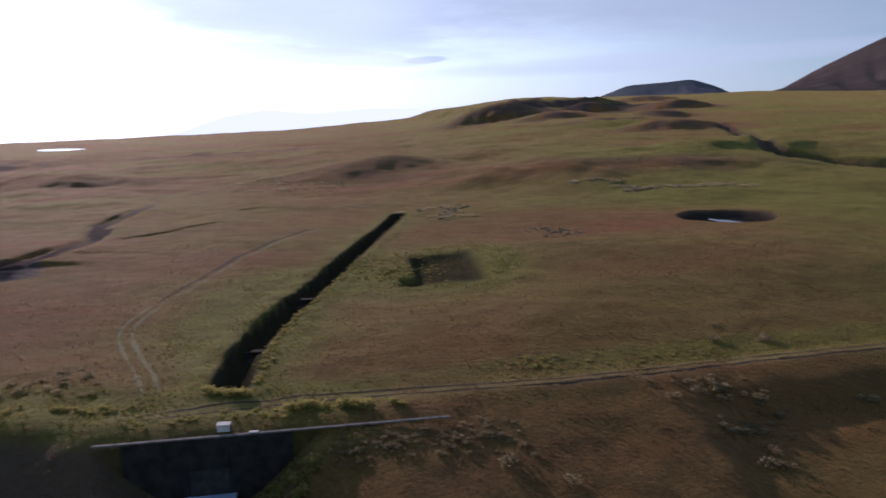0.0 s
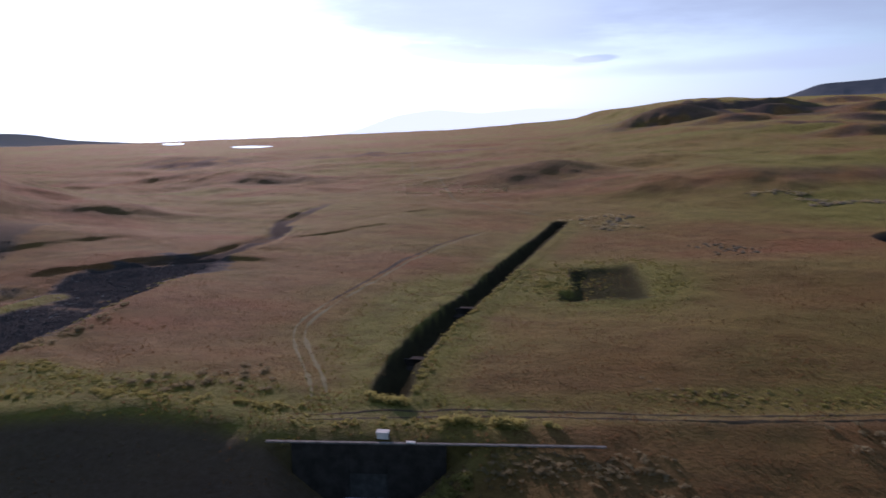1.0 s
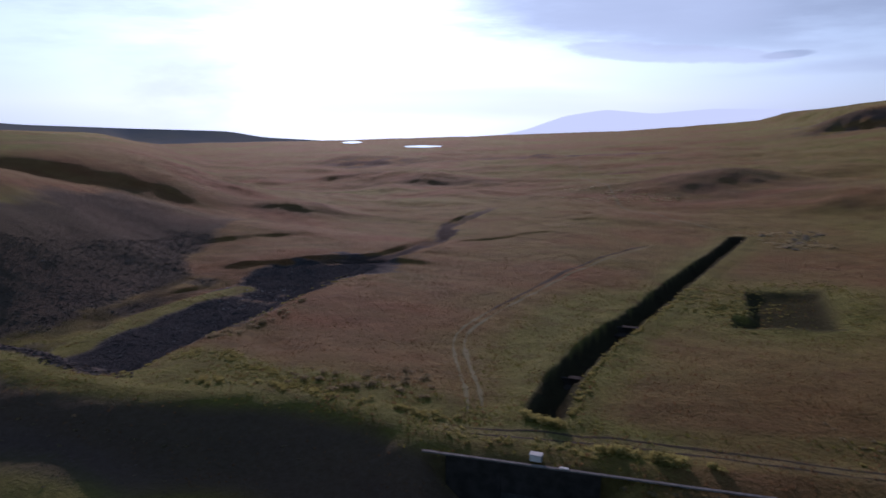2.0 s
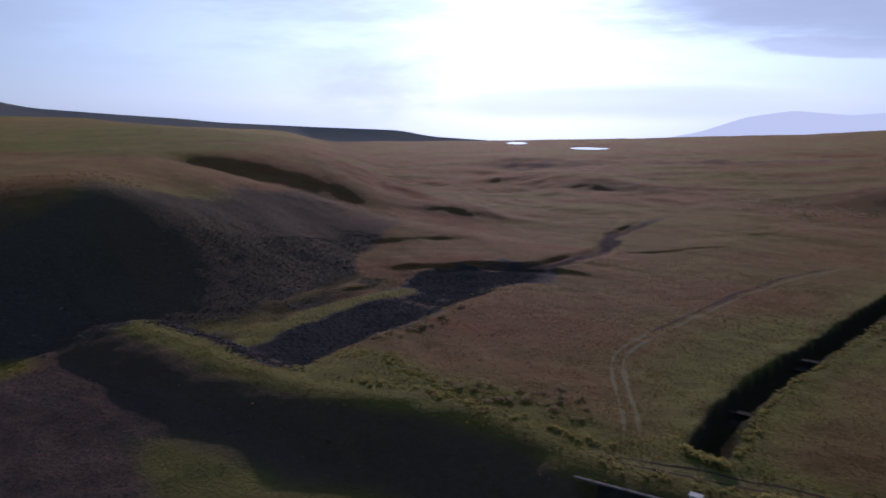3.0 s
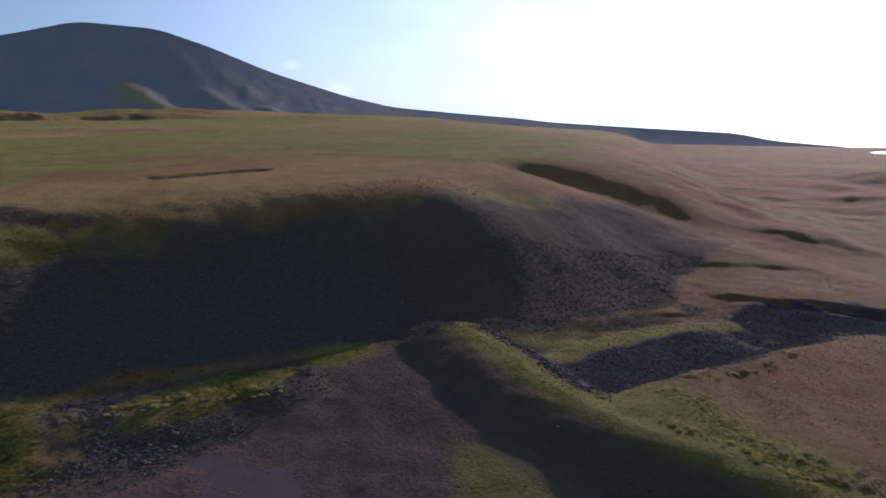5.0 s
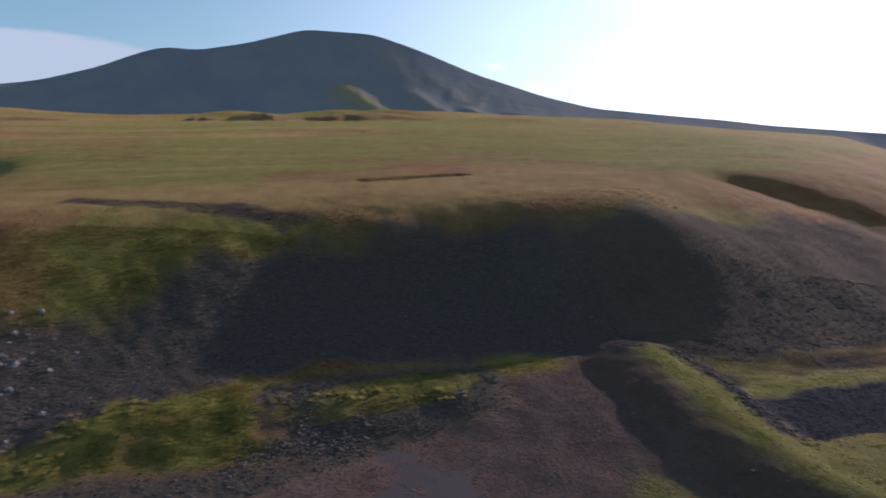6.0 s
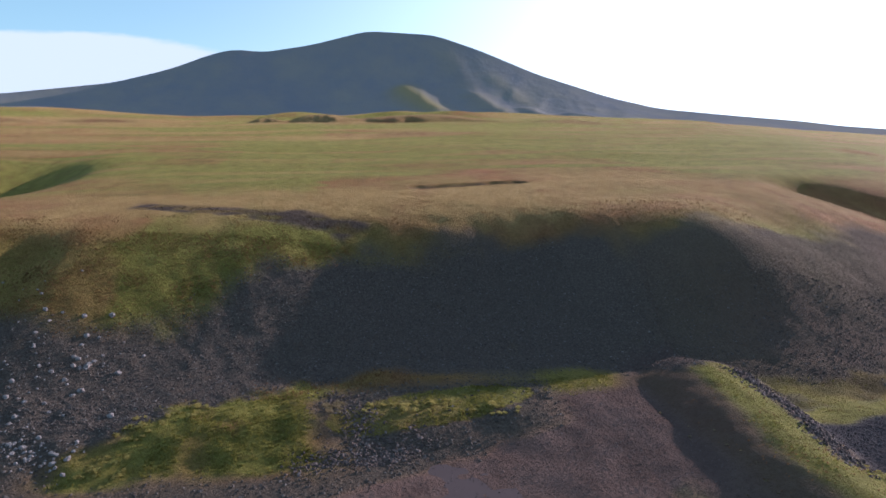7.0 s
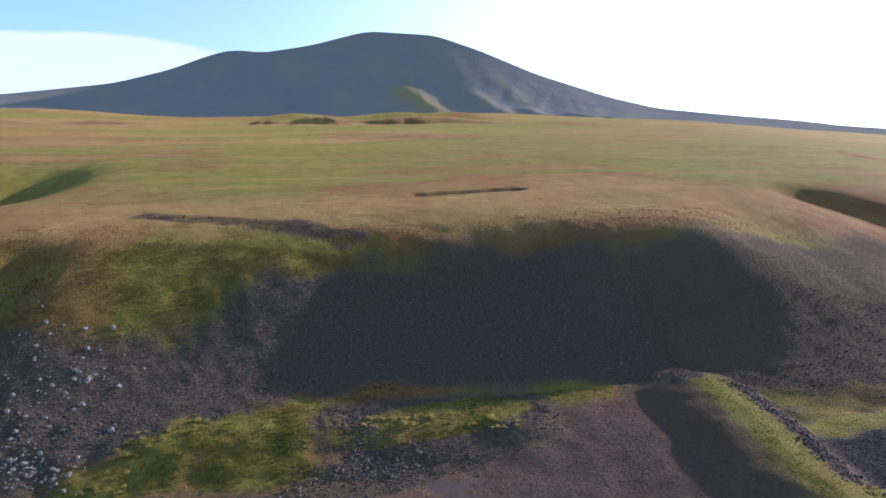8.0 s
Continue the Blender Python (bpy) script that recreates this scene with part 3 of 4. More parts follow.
# ---- the land ----
def axis(lo, a, b, hi, cell, growth=1.045):
    mid = list(np.arange(a, b + cell / 2, cell))
    up, s, v = [], cell, b
    while v < hi:
        s *= growth
        v += s
        up.append(min(v, hi))
    down, s, v = [], cell, a
    while v > lo:
        s *= growth
        v -= s
        down.append(max(v, lo))
    return np.array(down[::-1] + mid + up)


gx = axis(-4800, -215, 95, 4800, 0.8, 1.022)
gy = axis(-3000, -75, 235, 4850, 0.8, 1.018)
gx = np.unique(np.round(np.concatenate([gx, np.arange(-1080, -960, 5.0), np.arange(-420, -215, 3.0)]), 3))
gy = np.unique(np.round(np.concatenate([gy, np.arange(66.2, 72.2, 0.2), np.arange(800, 920, 6.0), np.arange(300, 480, 3.0)]), 3))
GX, GY = np.meshgrid(gx, gy, indexing="ij")
GZ = land(GX, GY)


def covers(x, y, z):
    """What the ground is covered with: stones, green, dirt; mud, straw, rubble. Rubble and damp also paint shade."""
    fd, frun, fside = near_line(BLUFF_FOOT, x, y)
    into = np.where(fside > 0, fd, -fd) + 5 * vnoise(x, y, 14, 81) + 2 * vnoise(x, y, 4, 82)
    dd, drun, dside = near_line(DAM_CREST, x, y)
    basin = (dside < 0)
    r = np.hypot(x, y)
    stones = step(-3, 3, into) * step(53, 42, into + 7 * step(6, -6, y) + 7 * step(-10, -35, y) + 8 * vnoise(x, y, 20, 85)) * step(-150, -80, y) * step(215, 170, y)
    gd, _, _ = near_line(GRAVEL, x, y)
    gravel = step(13.0, 9.5, gd + 4.0 * vnoise(x, y, 11, 83) + 2.4 * vnoise(x, y, 4, 89) + 1.2 * vnoise(x, y, 1.7, 99)) * ~basin * (1 - 0.85 * step(0.35, 0.55, vnoise(x, y, 9, 107) + 0.4 * vnoise(x, y, 3, 117)) * step(116, 130, y))
    green = 0.25 + 0.5 * fbm(x, y, 60, 3, 84)
    bench = basin * step(-98, -104, x + 3 * vnoise(x, y, 8, 86)) * step(6, -2, y + 4 * vnoise(x, y, 6, 87)) * step(-46, -38, y + 4 * vnoise(x, y, 5, 106)) * (1 - stones)
    bench2 = bell(x, y, -117, 20, 6, 19, 10) > 0.35
    shore = np.interp(y, [-30, 0, 3, 21, 40, 57], [-86, -93, -96, -103, -108, -114]) + 2.0 * vnoise(x, y, 5, 93)
    cobble = basin * step(-130, -122, x) * step(1.5, -1.5, x - shore) * step(46, 38, y) * step(-70, -50, y) * (1 - bench)
    edge_bank = near_line(GREEN_BANK, x, y)[0] + 0.8 * vnoise(x, y, 5, 94)
    gravel = gravel * (1 - step(4.2, 2.4, edge_bank)) * step(8, 12, dd + 1.5 * vnoise(x, y, 4, 112))
    stones = np.clip(stones * (1 - step(4.2, 2.4, edge_bank)) + gravel + cobble * 0.9, 0, 1) * np.where(bench2 & basin, 0.1, 1)
    cd, crun, _ = near_line(CANAL, x, y)
    green = green + 0.6 * step(12, 3, cd) + step(4.6, 2.2, edge_bank) * 2.0 + bench * (1.3 + 0.6 * vnoise(x, y, 5, 97)) + 1.1 * step(7, 4.5, dd) * step(-76, -88, x) + 0.8 * step(6, 3, np.abs(dd - 3)) * step(-70, -50, x) * step(4, -6, x) * 0.55 + np.where(bench2 & basin, 0.9, 0) + 0.55 * (~basin) * step(7, 3, np.abs(dd - 5)) * step(-130, -110, x)
    green = green + 0.08 * step(-5, 70, x) * step(420, 200, r) + 0.45 * step(0, 60, x) * step(160, 300, r) + 1.3 * bell(x, y, -21, 128, 8, 28, -8) + 1.2 * bell(x, y, 17, 148, 17, 22) + 0.3 * step(0.2, 0.6, vnoise(x, y, 130, 88)) * step(20, 60, into) + 0.12 * basin * step(-12, 0, x)
    rd, _, _ = near_line(DAM_ROAD, x, y)
    dirt = 0.14 * step(2.4, 0.8, rd)
    mud = basin * step(-1.5, 1.5, x - shore) * step(-8, 2, y) * step(62, 58, y) * step(-50, -72, x)
    mud = np.maximum(mud, basin * step(36, 46, y) * step(-121, -116, x) * step(62, 58, y) * step(-50, -72, x))
    dug = step(6, 8.5, x) * step(26, 23, x) * step(130, 132.5, y) * step(161, 158, y) * np.maximum(step(9.5, 11, x), step(140, 138, y))
    gully, _, _ = near_line(RIGHT_GULLY, x, y)
    scr, _, _ = near_line(SCRAPE, x, y)
    hollow = step(1.0, 0.8, np.hypot((x - 104) / 15, (y - 188) / 13))
    mud = np.maximum(mud * (1 - dug), np.maximum(hollow, 0.7 * np.maximum(step(6, 3, gully), step(4, 2, scr))))
    # Canal trench is darkened for its shade; dug-out floor and hollow go darker too.
    damp_shade = np.maximum(np.maximum(0.85 * dug, hollow), np.maximum(step(3.0, 2.3, cd), np.maximum(0.15 * gravel, 0.6 * step(6, 3, gully))))
    band = vnoise(x + 0.2 * y, y * 0.22, 75, 90) + 0.4 * vnoise(x, y * 0.3, 28, 92)
    far_dry = 0.4 * (~basin) * step(150, 330, r) * step(20, -20, into)
    streak = vnoise(x, y * 0.13, 13, 101) + 0.5 * vnoise(x, y * 0.2, 6, 102)
    straw = far_dry + 0.5 * step(30, 60, into) * step(0.1, 0.9, streak) + step(52, 72, into + 6 * vnoise(x, y * 0.3, 16, 105)) * step(115, 80, into) * step(-130, -60, y) + 0.6 * step(60, 120, into) * step(-0.05, 0.35, band)
    green = green + 0.7 * step(60, 110, into) * step(0.1, -0.25, band) - 0.5 * step(40, 60, into) * step(110, 85, into)
    green = green + 0.08 * step(70, 120, into) - 0.45 * step(45, 80, into) * streak
    rub_shade = (~basin) * step(10.5, 8.0, dd + 1.2 * vnoise(x, y, 4, 95)) * step(3.6, 5.2, dd + 1.2 * vnoise(x, y, 3, 96)) * step(-80, -86, x)
    # Strip under the bluff: damp and stones are painted in for its shade.
    hollow_strip = (~basin) * step(-2, 2, into + 16) * step(8, 0, into) * step(-102, -107, x) * step(80, 86, y) * step(146, 134, y) * (1 - step(4.6, 2.2, edge_bank))
    damp_shade = np.maximum(damp_shade, 0.7 * hollow_strip * step(-0.5, 0.3, vnoise(x, y, 6, 115)))
    stones = np.maximum(stones, 0.7 * hollow_strip * step(-0.1, 0.4, vnoise(x, y, 8, 116)))
    green = green + 0.6 * hollow_strip
    face = basin * step(1.5, 5, dd) * step(19, 14, dd) * step(-4, -14, x)
    # Dark crag rock, spread over the scarp front to paint in its shade.
    cliff = y + 0.12 * (x - 170) + 30 * vnoise(x, y, 120, 5) + 10 * vnoise(x, y, 35, 8)
    rub_shade = np.maximum(rub_shade, 0.95 * step(830, 900, cliff) * step(1060, 1036, cliff) * step(440, 360, x) * step(70, 120, x) * step(-0.5, 0.2, vnoise(x, y, 25, 98)))
    mound = bell(x, y, 6, 374, 36, 22, 4)
    green = green - 0.9 * mound
    rub_shade = np.maximum(rub_shade, 0.25 * mound)
    green = green + 0.5 * step(20, 30, into) * step(70, 55, into) * step(30, 5, y) * step(-140, -90, y)
    green = green + 0.55 * (~basin) * step(9, 5, dd) * step(-34, -28, x) * step(2, -4, x)
    bed_line = near_line(STREAM, x, y)[0] + 1.6 * vnoise(x, y, 7, 103)
    rub_shade = np.maximum(rub_shade, 0.9 * (~basin) * step(3.4, 1.8, bed_line) * step(150, 165, y) * step(300, 250, y) * step(-0.6, 0.0, vnoise(x, y, 14, 104)))
    damp_shade = np.maximum(damp_shade, 0.6 * (~basin) * step(3.4, 1.8, bed_line) * step(150, 165, y) * step(300, 250, y))
    scrub = near_line(BROW_SCRUB, x, y)[0] + 3 * vnoise(x, y, 5, 113)
    rub_shade = np.maximum(rub_shade, 0.85 * step(6.5, 2, scrub) * step(-0.5, 0.2, vnoise(x, y * 0.5, 3, 114)))
    damp_shade = np.maximum(damp_shade, 0.55 * step(6, 2, scrub))
    brow_end = step(66, 92, y) * step(205, 160, y) * step(-2, 6, into) * step(56, 34, into)
    stones = np.maximum(stones * (1 - 0.25 * brow_end), 0.85 * brow_end * step(50, 20, into + 9 * vnoise(x, y, 9, 109)) * step(-0.4, 0.5, vnoise(x, y, 7, 120)))
    green = green + 0.1 * brow_end
    straw = straw * (1 - 0.7 * brow_end) * (1 - 0.65 * step(55, 110, y) * step(120, 70, into))
    # Rock tone on dam face and brow end, damp on the face, paint shade.
    rub_shade = np.maximum(np.maximum(rub_shade, 0.65 * face), 0.25 * brow_end)
    damp_shade = np.maximum(damp_shade, 0.2 * face)
    green = green + 1.0 * (~basin) * bell(x, y, -58, 82, 26, 4.5, -14)
    green = green * (1 - 0.75 * face) + 0.8 * basin * step(17, 22, dd) * step(-76, -66, x) * step(-12, -20, x)
    # Knoll fronts lose green and gain rock tone to colour their shade.
    for cx, cy, long, high, front, back, turn in KNOLLS:
        rise = bell(x, y, cx, cy, 1.2 * long, 2.2 * front, turn)
        green, rub_shade = green - 1.2 * rise, np.maximum(rub_shade, (0.3 if cy < 500 else 0.8) * rise * step(-0.6, 0.4, vnoise(x, y, 12, 108)))
    for cx, cy, long, high, front, back, turn in HILLOCKS:
        rise = bell(x, y, cx, cy, 1.2 * long, 3 * front, turn)
        green, straw, rub_shade = green - 1.2 * rise, straw + 0.6 * rise, np.maximum(rub_shade, 0.15 * rise)
    turf = step(0.22, 0.75, bell(x, y, -70, 51, 15, 8, -12) + 0.12 * vnoise(x, y, 5, 118) + 0.08 * vnoise(x, y, 2, 119))
    green, mud = green + 1.2 * turf, mud * (1 - 0.9 * turf)
    c = lambda v: np.clip(v, 0, 1)
    return c(stones), c(green), c(dirt), c(mud), c(straw), c(rub_shade), c(damp_shade), c(gravel)


def paint(me, x, y, z):
    cs = covers(x, y, z)
    for name, three in (("cover", cs[:3]), ("cover_two", cs[3:6])):
        at = me.color_attributes.new(name, "FLOAT_COLOR", "POINT")
        data = np.ones((x.size, 4), np.float32)
        for k in range(3):
            data[:, k] = three[k].ravel()
        at.data.foreach_set("color", data.ravel())
    me.attributes.new("gravel", "FLOAT", "POINT").data.foreach_set("value", cs[7].ravel().astype(np.float32))
    me.attributes.new("damp_shade", "FLOAT", "POINT").data.foreach_set("value", cs[6].ravel().astype(np.float32))


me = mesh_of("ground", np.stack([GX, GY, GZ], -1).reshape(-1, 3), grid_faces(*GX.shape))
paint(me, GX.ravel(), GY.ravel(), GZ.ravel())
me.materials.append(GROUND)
ground = tagged(new("ground", me), "rolling brown and green grassland with a stony bluff and dry basin", "ground", kind="structure")


# ---- mountains ----
def mountain(name, bearings, heights, ridge, foot, back, mat, label, rough, base=-60.0, wide=240, deep=110, seed=0, eye=40.0, spurs=(), bulge=1.7, round_off=0.15, broken=0.0):
    """A range whose crest stands at the distance ridge, and whose flank runs down to the distance foot. Heights: crest, in degrees over the eye."""
    th = np.linspace(bearings[0], bearings[-1], wide)
    rr = np.concatenate([np.linspace(foot, ridge, deep), np.linspace(ridge, back, 14)[1:]])
    TH, RR = np.meshgrid(th, rr, indexing="ij")
    X, Y = -np.sin(np.radians(TH)) * RR, np.cos(np.radians(TH)) * RR
    high = np.mean([np.interp(TH + k * round_off, bearings, heights) for k in (-3, -2, -1, 0, 1, 2, 3)], 0)
    top = eye + ridge * np.tan(np.radians(high))
    u = np.clip((RR - foot) / (ridge - foot), 0, 1)
    shape = u ** bulge * (1 - 0.25 * (1 - u))
    gully = 1 - np.abs(vnoise(TH * 1.0 + 0.002 * RR + 0.8 * vnoise(X, Y, 500, seed + 4), RR * 0.0016, 2.3, seed + 1))
    gully = gully * 0.7 + 0.3 * (1 - np.abs(vnoise(TH * 1.0 - 0.001 * RR, RR * 0.003, 0.9, seed + 2)))
    low = land(X, Y, False) - 4
    Z = low + (top - low) * shape
    rough = rough * (1 + broken * step(84, 78, TH) * step(58, 64, TH))
    Z = Z + rough * (gully - 0.8) * u * (1 - u) * 4 + 0.25 * rough * fbm(X, Y, 300, 4, seed + 3) * (1 - u) * u * 4
    grassy_part = np.zeros(Z.shape)
    for (t0, r0), (t1, r1), high, broad, grass in spurs:
        d, run, _ = near_line([(t0 * 55.0, r0), (t1 * 55.0, r1)], TH * 55.0, RR)
        size = math.hypot((t1 - t0) * 55.0, r1 - r0)
        spur = np.exp(-(d / broad) ** 2) * step(0, 0.25, run / size) * step(1.02, 0.75, run / size)
        Z = Z + high * spur
        grassy_part = np.maximum(grassy_part, spur * grass)
    Z = np.where(RR > ridge, top - (RR - ridge) * 0.35, Z)
    me = mesh_of(name, np.stack([X, Y, Z], -1).reshape(-1, 3), grid_faces(*X.shape))
    me.attributes.new("grassy", "FLOAT", "POINT").data.foreach_set("value", grassy_part.ravel().astype(np.float32))
    me.materials.append(mat)
    return tagged(new(name, me), label, "mountain", kind="structure")


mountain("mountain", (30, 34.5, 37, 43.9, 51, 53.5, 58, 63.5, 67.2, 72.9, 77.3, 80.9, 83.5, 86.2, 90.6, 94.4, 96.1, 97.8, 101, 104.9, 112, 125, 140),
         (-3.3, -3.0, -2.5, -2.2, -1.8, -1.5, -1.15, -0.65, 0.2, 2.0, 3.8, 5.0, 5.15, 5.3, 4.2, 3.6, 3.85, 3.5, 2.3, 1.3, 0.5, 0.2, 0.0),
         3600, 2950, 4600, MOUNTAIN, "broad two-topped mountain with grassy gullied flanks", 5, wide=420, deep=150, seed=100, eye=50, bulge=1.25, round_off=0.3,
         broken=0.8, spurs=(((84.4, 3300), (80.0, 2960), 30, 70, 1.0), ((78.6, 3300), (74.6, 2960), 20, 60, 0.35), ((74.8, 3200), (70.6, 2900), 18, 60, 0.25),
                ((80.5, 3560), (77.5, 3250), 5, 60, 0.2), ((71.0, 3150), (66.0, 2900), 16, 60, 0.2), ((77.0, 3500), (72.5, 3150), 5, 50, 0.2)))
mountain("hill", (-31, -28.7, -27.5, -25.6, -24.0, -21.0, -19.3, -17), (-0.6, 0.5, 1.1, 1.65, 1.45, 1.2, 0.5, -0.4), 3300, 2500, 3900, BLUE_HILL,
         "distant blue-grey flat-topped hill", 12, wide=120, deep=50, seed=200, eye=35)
mountain("hillside", (-75, -55, -44, -37.9, -34.1, -31.2, -29), (7, 7.5, 6.5, 4.3, 2.3, 0.5, -0.6), 2500, 1700, 3600, BROWN_HILL,
         "steep brown mountain slope", 20, wide=160, deep=60, seed=300, eye=35)

# Distance haze is put in as emission over a black base colour.
HAZE_GLOW = bpy.data.materials.new("glowing_haze")
HAZE_GLOW.use_nodes = True
HAZE_GLOW.node_tree.nodes["Principled BSDF"].inputs["Base Color"].default_value = (0.0, 0.0, 0.0, 1)
HAZE_GLOW.node_tree.nodes["Principled BSDF"].inputs["Emission Color"].default_value = (0.74, 0.87, 0.86, 1)
HAZE_GLOW.node_tree.nodes["Principled BSDF"].inputs["Specular IOR Level"].default_value = 0.0
HAZE_GLOW.node_tree.nodes["Principled BSDF"].inputs["Emission Strength"].default_value = 1.4
mountain("backdrop", (-14, -7.6, -0.6, 3.7, 5.5, 7.3, 9, 10.5, 13.6, 18), (-0.9, -0.62, -0.6, -1.0, -0.85, -0.7, -0.95, -1.2, -2.3, -3.2), 4500, 3700, 4800, HAZE_GLOW,
         "far mountains given a pale blue glow for haze", 6, wide=120, deep=12, seed=400, eye=37)

# ---- water ----
def water(name, cx, cy, z, rx, ry, turn, label, seed, mat=None):
    bm = bmesh.new()
    ring = []
    for k in range(48):
        a = k * math.tau / 48
        w = 1 + 0.12 * noise.noise(Vector((math.cos(a) * 1.7, math.sin(a) * 1.7, seed)))
        u, v = rx * w * math.cos(a), ry * w * math.sin(a)
        c, s = math.cos(radians(turn)), math.sin(radians(turn))
        ring.append(bm.verts.new((cx + u * c - v * s, cy + u * s + v * c, z)))
    bm.faces.new(ring)
    ob = part(name, bm, mat or WATER, None)
    return tagged(ob, label, "water", kind="structure")


def at(x, y, fine=False):
    return float(land(np.array([x]), np.array([y]), fine)[0])


water("lake", -725, 1390, -51.6, 22, 40, 27, "small far lake shining in the sun", 1)
water("lake", -451, 1127, -38.6, 32, 26, 22, "small far lake shining in the sun", 2)
water("pool", 107, 190.5, at(104, 188) + 0.45, 6.5, 4.2, -10, "small pool in a muddy hollow", 3)
water("puddle", -88, 24, at(-88, 24) + 0.10, 15.0, 18, 0, "shallow brown puddle on the mud", 4, WET_MUD)

# ---- wheel tracks ----
def wheel_track(name, line, gauge, wide, label, seed, sides=(-1, 1), mat=None):
    line = np.array(line)
    seg = np.linalg.norm(np.diff(line, axis=0), axis=1)
    run = np.concatenate([[0], np.cumsum(seg)])
    s = np.arange(0, run[-1], 0.5)
    p = np.stack([np.interp(s, run, line[:, 0]), np.interp(s, run, line[:, 1])], -1)
    d = np.gradient(p, axis=0)
    d /= np.linalg.norm(d, axis=1)[:, None]
    nrm = np.stack([-d[:, 1], d[:, 0]], -1)
    track = tagged(new(name), label, "track", kind="structure")
    for k in sides:
        wob = 0.12 * vnoise(s, s * 0 + k, 4, seed)
        half = wide * (0.5 + 0.32 * vnoise(s, s * 0 + k + 5, 2.2, seed + 1) + 0.15 * vnoise(s, s * 0 + k + 9, 0.8, seed + 2))
        half = half * np.minimum(1, np.minimum(s + 0.2, run[-1] - s) / 6)
        rows = []
        for q in (-1, -0.33, 0.33, 1):
            xy = p + nrm * (k * gauge + wob + q * half)[:, None]
            rows.append(np.stack([xy[:, 0], xy[:, 1], land(xy[:, 0], xy[:, 1]) + (0.03 if abs(q) < 1 else 0.0)], -1))
        v = np.stack(rows, 1)
        me = mesh_of("rut", v.reshape(-1, 3), grid_faces(len(s), 4))
        me.materials.append(mat or EARTH)
        new("rut", me).parent = track


wheel_track("track", TRACK[:27], 0.95, 0.62, "pale two-rut wheel track over the grass", 500)
wheel_track("track", TRACK[25:], 0.9, 0.6, "faint pale wheel rut over the grass", 505, (-1,))
wheel_track("track", TRACK[25:], 0.9, 1.0, "dark worn wheel rut over the grass", 507, (1,), RUT)
wheel_track("track", DAM_ROAD, 0.85, 0.5, "dark two-rut dirt track along the dam", 520, mat=RUT)
wheel_track("track", FAR_TRACK, 0.0, 0.8, "pale dirt track winding across the valley", 540, (1,))

# ---- spillway wall ----
def box_part(name, x0, y0, z0, x1, y1, z1, mat, parent, label="", bevel=0.04):
    return part(name, box_bm(x0, y0, z0, x1, y1, z1, bevel), mat, parent, label)


def retaining_wall():
    wall = tagged(new("retaining_wall"), "near-black concrete headwall with a culvert mouth and pale coping", "wall")
    wall.location, wall.rotation_euler = (-15.5, 69.3, 0), (0, 0, math.atan(0.08))
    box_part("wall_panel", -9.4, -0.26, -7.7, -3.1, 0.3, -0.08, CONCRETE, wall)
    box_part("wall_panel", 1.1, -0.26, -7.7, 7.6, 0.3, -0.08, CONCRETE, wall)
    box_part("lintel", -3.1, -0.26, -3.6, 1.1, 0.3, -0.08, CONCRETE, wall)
    # Dark plate stands in for shade inside the culvert; no bore behind.
    box_part("culvert_back", -3.1, -0.06, -7.7, 1.1, 0.1, -3.6, DARK_PLATE, wall, "dark plate for the shade in the culvert mouth")
    box_part("coping", -12.2, -0.30, -0.08, 24.8, 0.16, 0.08, PALE, wall, "pale worn concrete coping")
    bm = bmesh.new()
    front = [bm.verts.new(p) for p in ((-3.6, -0.3, -6.5), (1.6, -0.3, -6.5), (1.9, -9.0, -7.0), (-3.9, -9.0, -7.0))]
    under = [bm.verts.new(v.co - Vector((0, 0, 0.5))) for v in front]
    bm.faces.new(reversed(front))
    bm.faces.new(under)
    for k in range(4):
        bm.faces.new((front[k], front[(k + 1) % 4], under[(k + 1) % 4], under[k]))
    bmesh.ops.recalc_face_normals(bm, faces=bm.faces)
    part("apron", bm, BLUE_APRON, wall, "smooth blue-grey outlet apron")
    return wall


retaining_wall()


def gate_housing():
    ob = tagged(new("gate_housing"), "small whitewashed concrete gate housing beside the coping", "concrete block")
    box_part("block", -15.7, 70.1, 0.0, -14.4, 70.9, 0.72, WHITEWASH, ob, bevel=0.05)
    box_part("cap", -15.76, 70.04, 0.72, -14.34, 70.96, 0.82, WHITEWASH, ob, bevel=0.03)
    box_part("side_plate", -14.398, 70.25, 0.05, -14.35, 70.8, 0.66, DARK_PLATE, ob, "dark iron side plate", bevel=0.01)
    return ob


gate_housing()
slab = box_part("concrete_slab", -12.3, 69.3, 0.1, -11.3, 69.75, 0.24, WHITEWASH, None)
tagged(slab, "pale loose concrete slab lying on the coping", "slab")


def weir(x0, x1, y, z):
    ob = tagged(new("canal_weir"), "grey concrete drop weir across the dark canal", "weir", "weirs in the canal")
    box_part("sill", x0 - 0.6, y, z - 1.4, x1 + 0.6, y + 0.5, z, CONCRETE, ob)
    box_part("apron", x0 + 0.2, y - 2.2, z - 1.5, x1 - 0.2, y, z - 1.0, CONCRETE, ob)
    box_part("pier", x1 - 0.5, y - 0.9, z - 1.2, x1 - 0.1, y + 0.9, z + 0.35, CONCRETE, ob)
    box_part("deck", x0 + 1.2, y - 0.35, z + 0.02, x1 + 0.3, y + 0.9, z + 0.18, CONCRETE, ob)
    return ob


weir(-18.0, -13.6, 100.0, -2.1)
weir(-13.2, -8.4, 128.4, -2.4)


# ---- plants and stones ----
rng = np.random.default_rng(7)


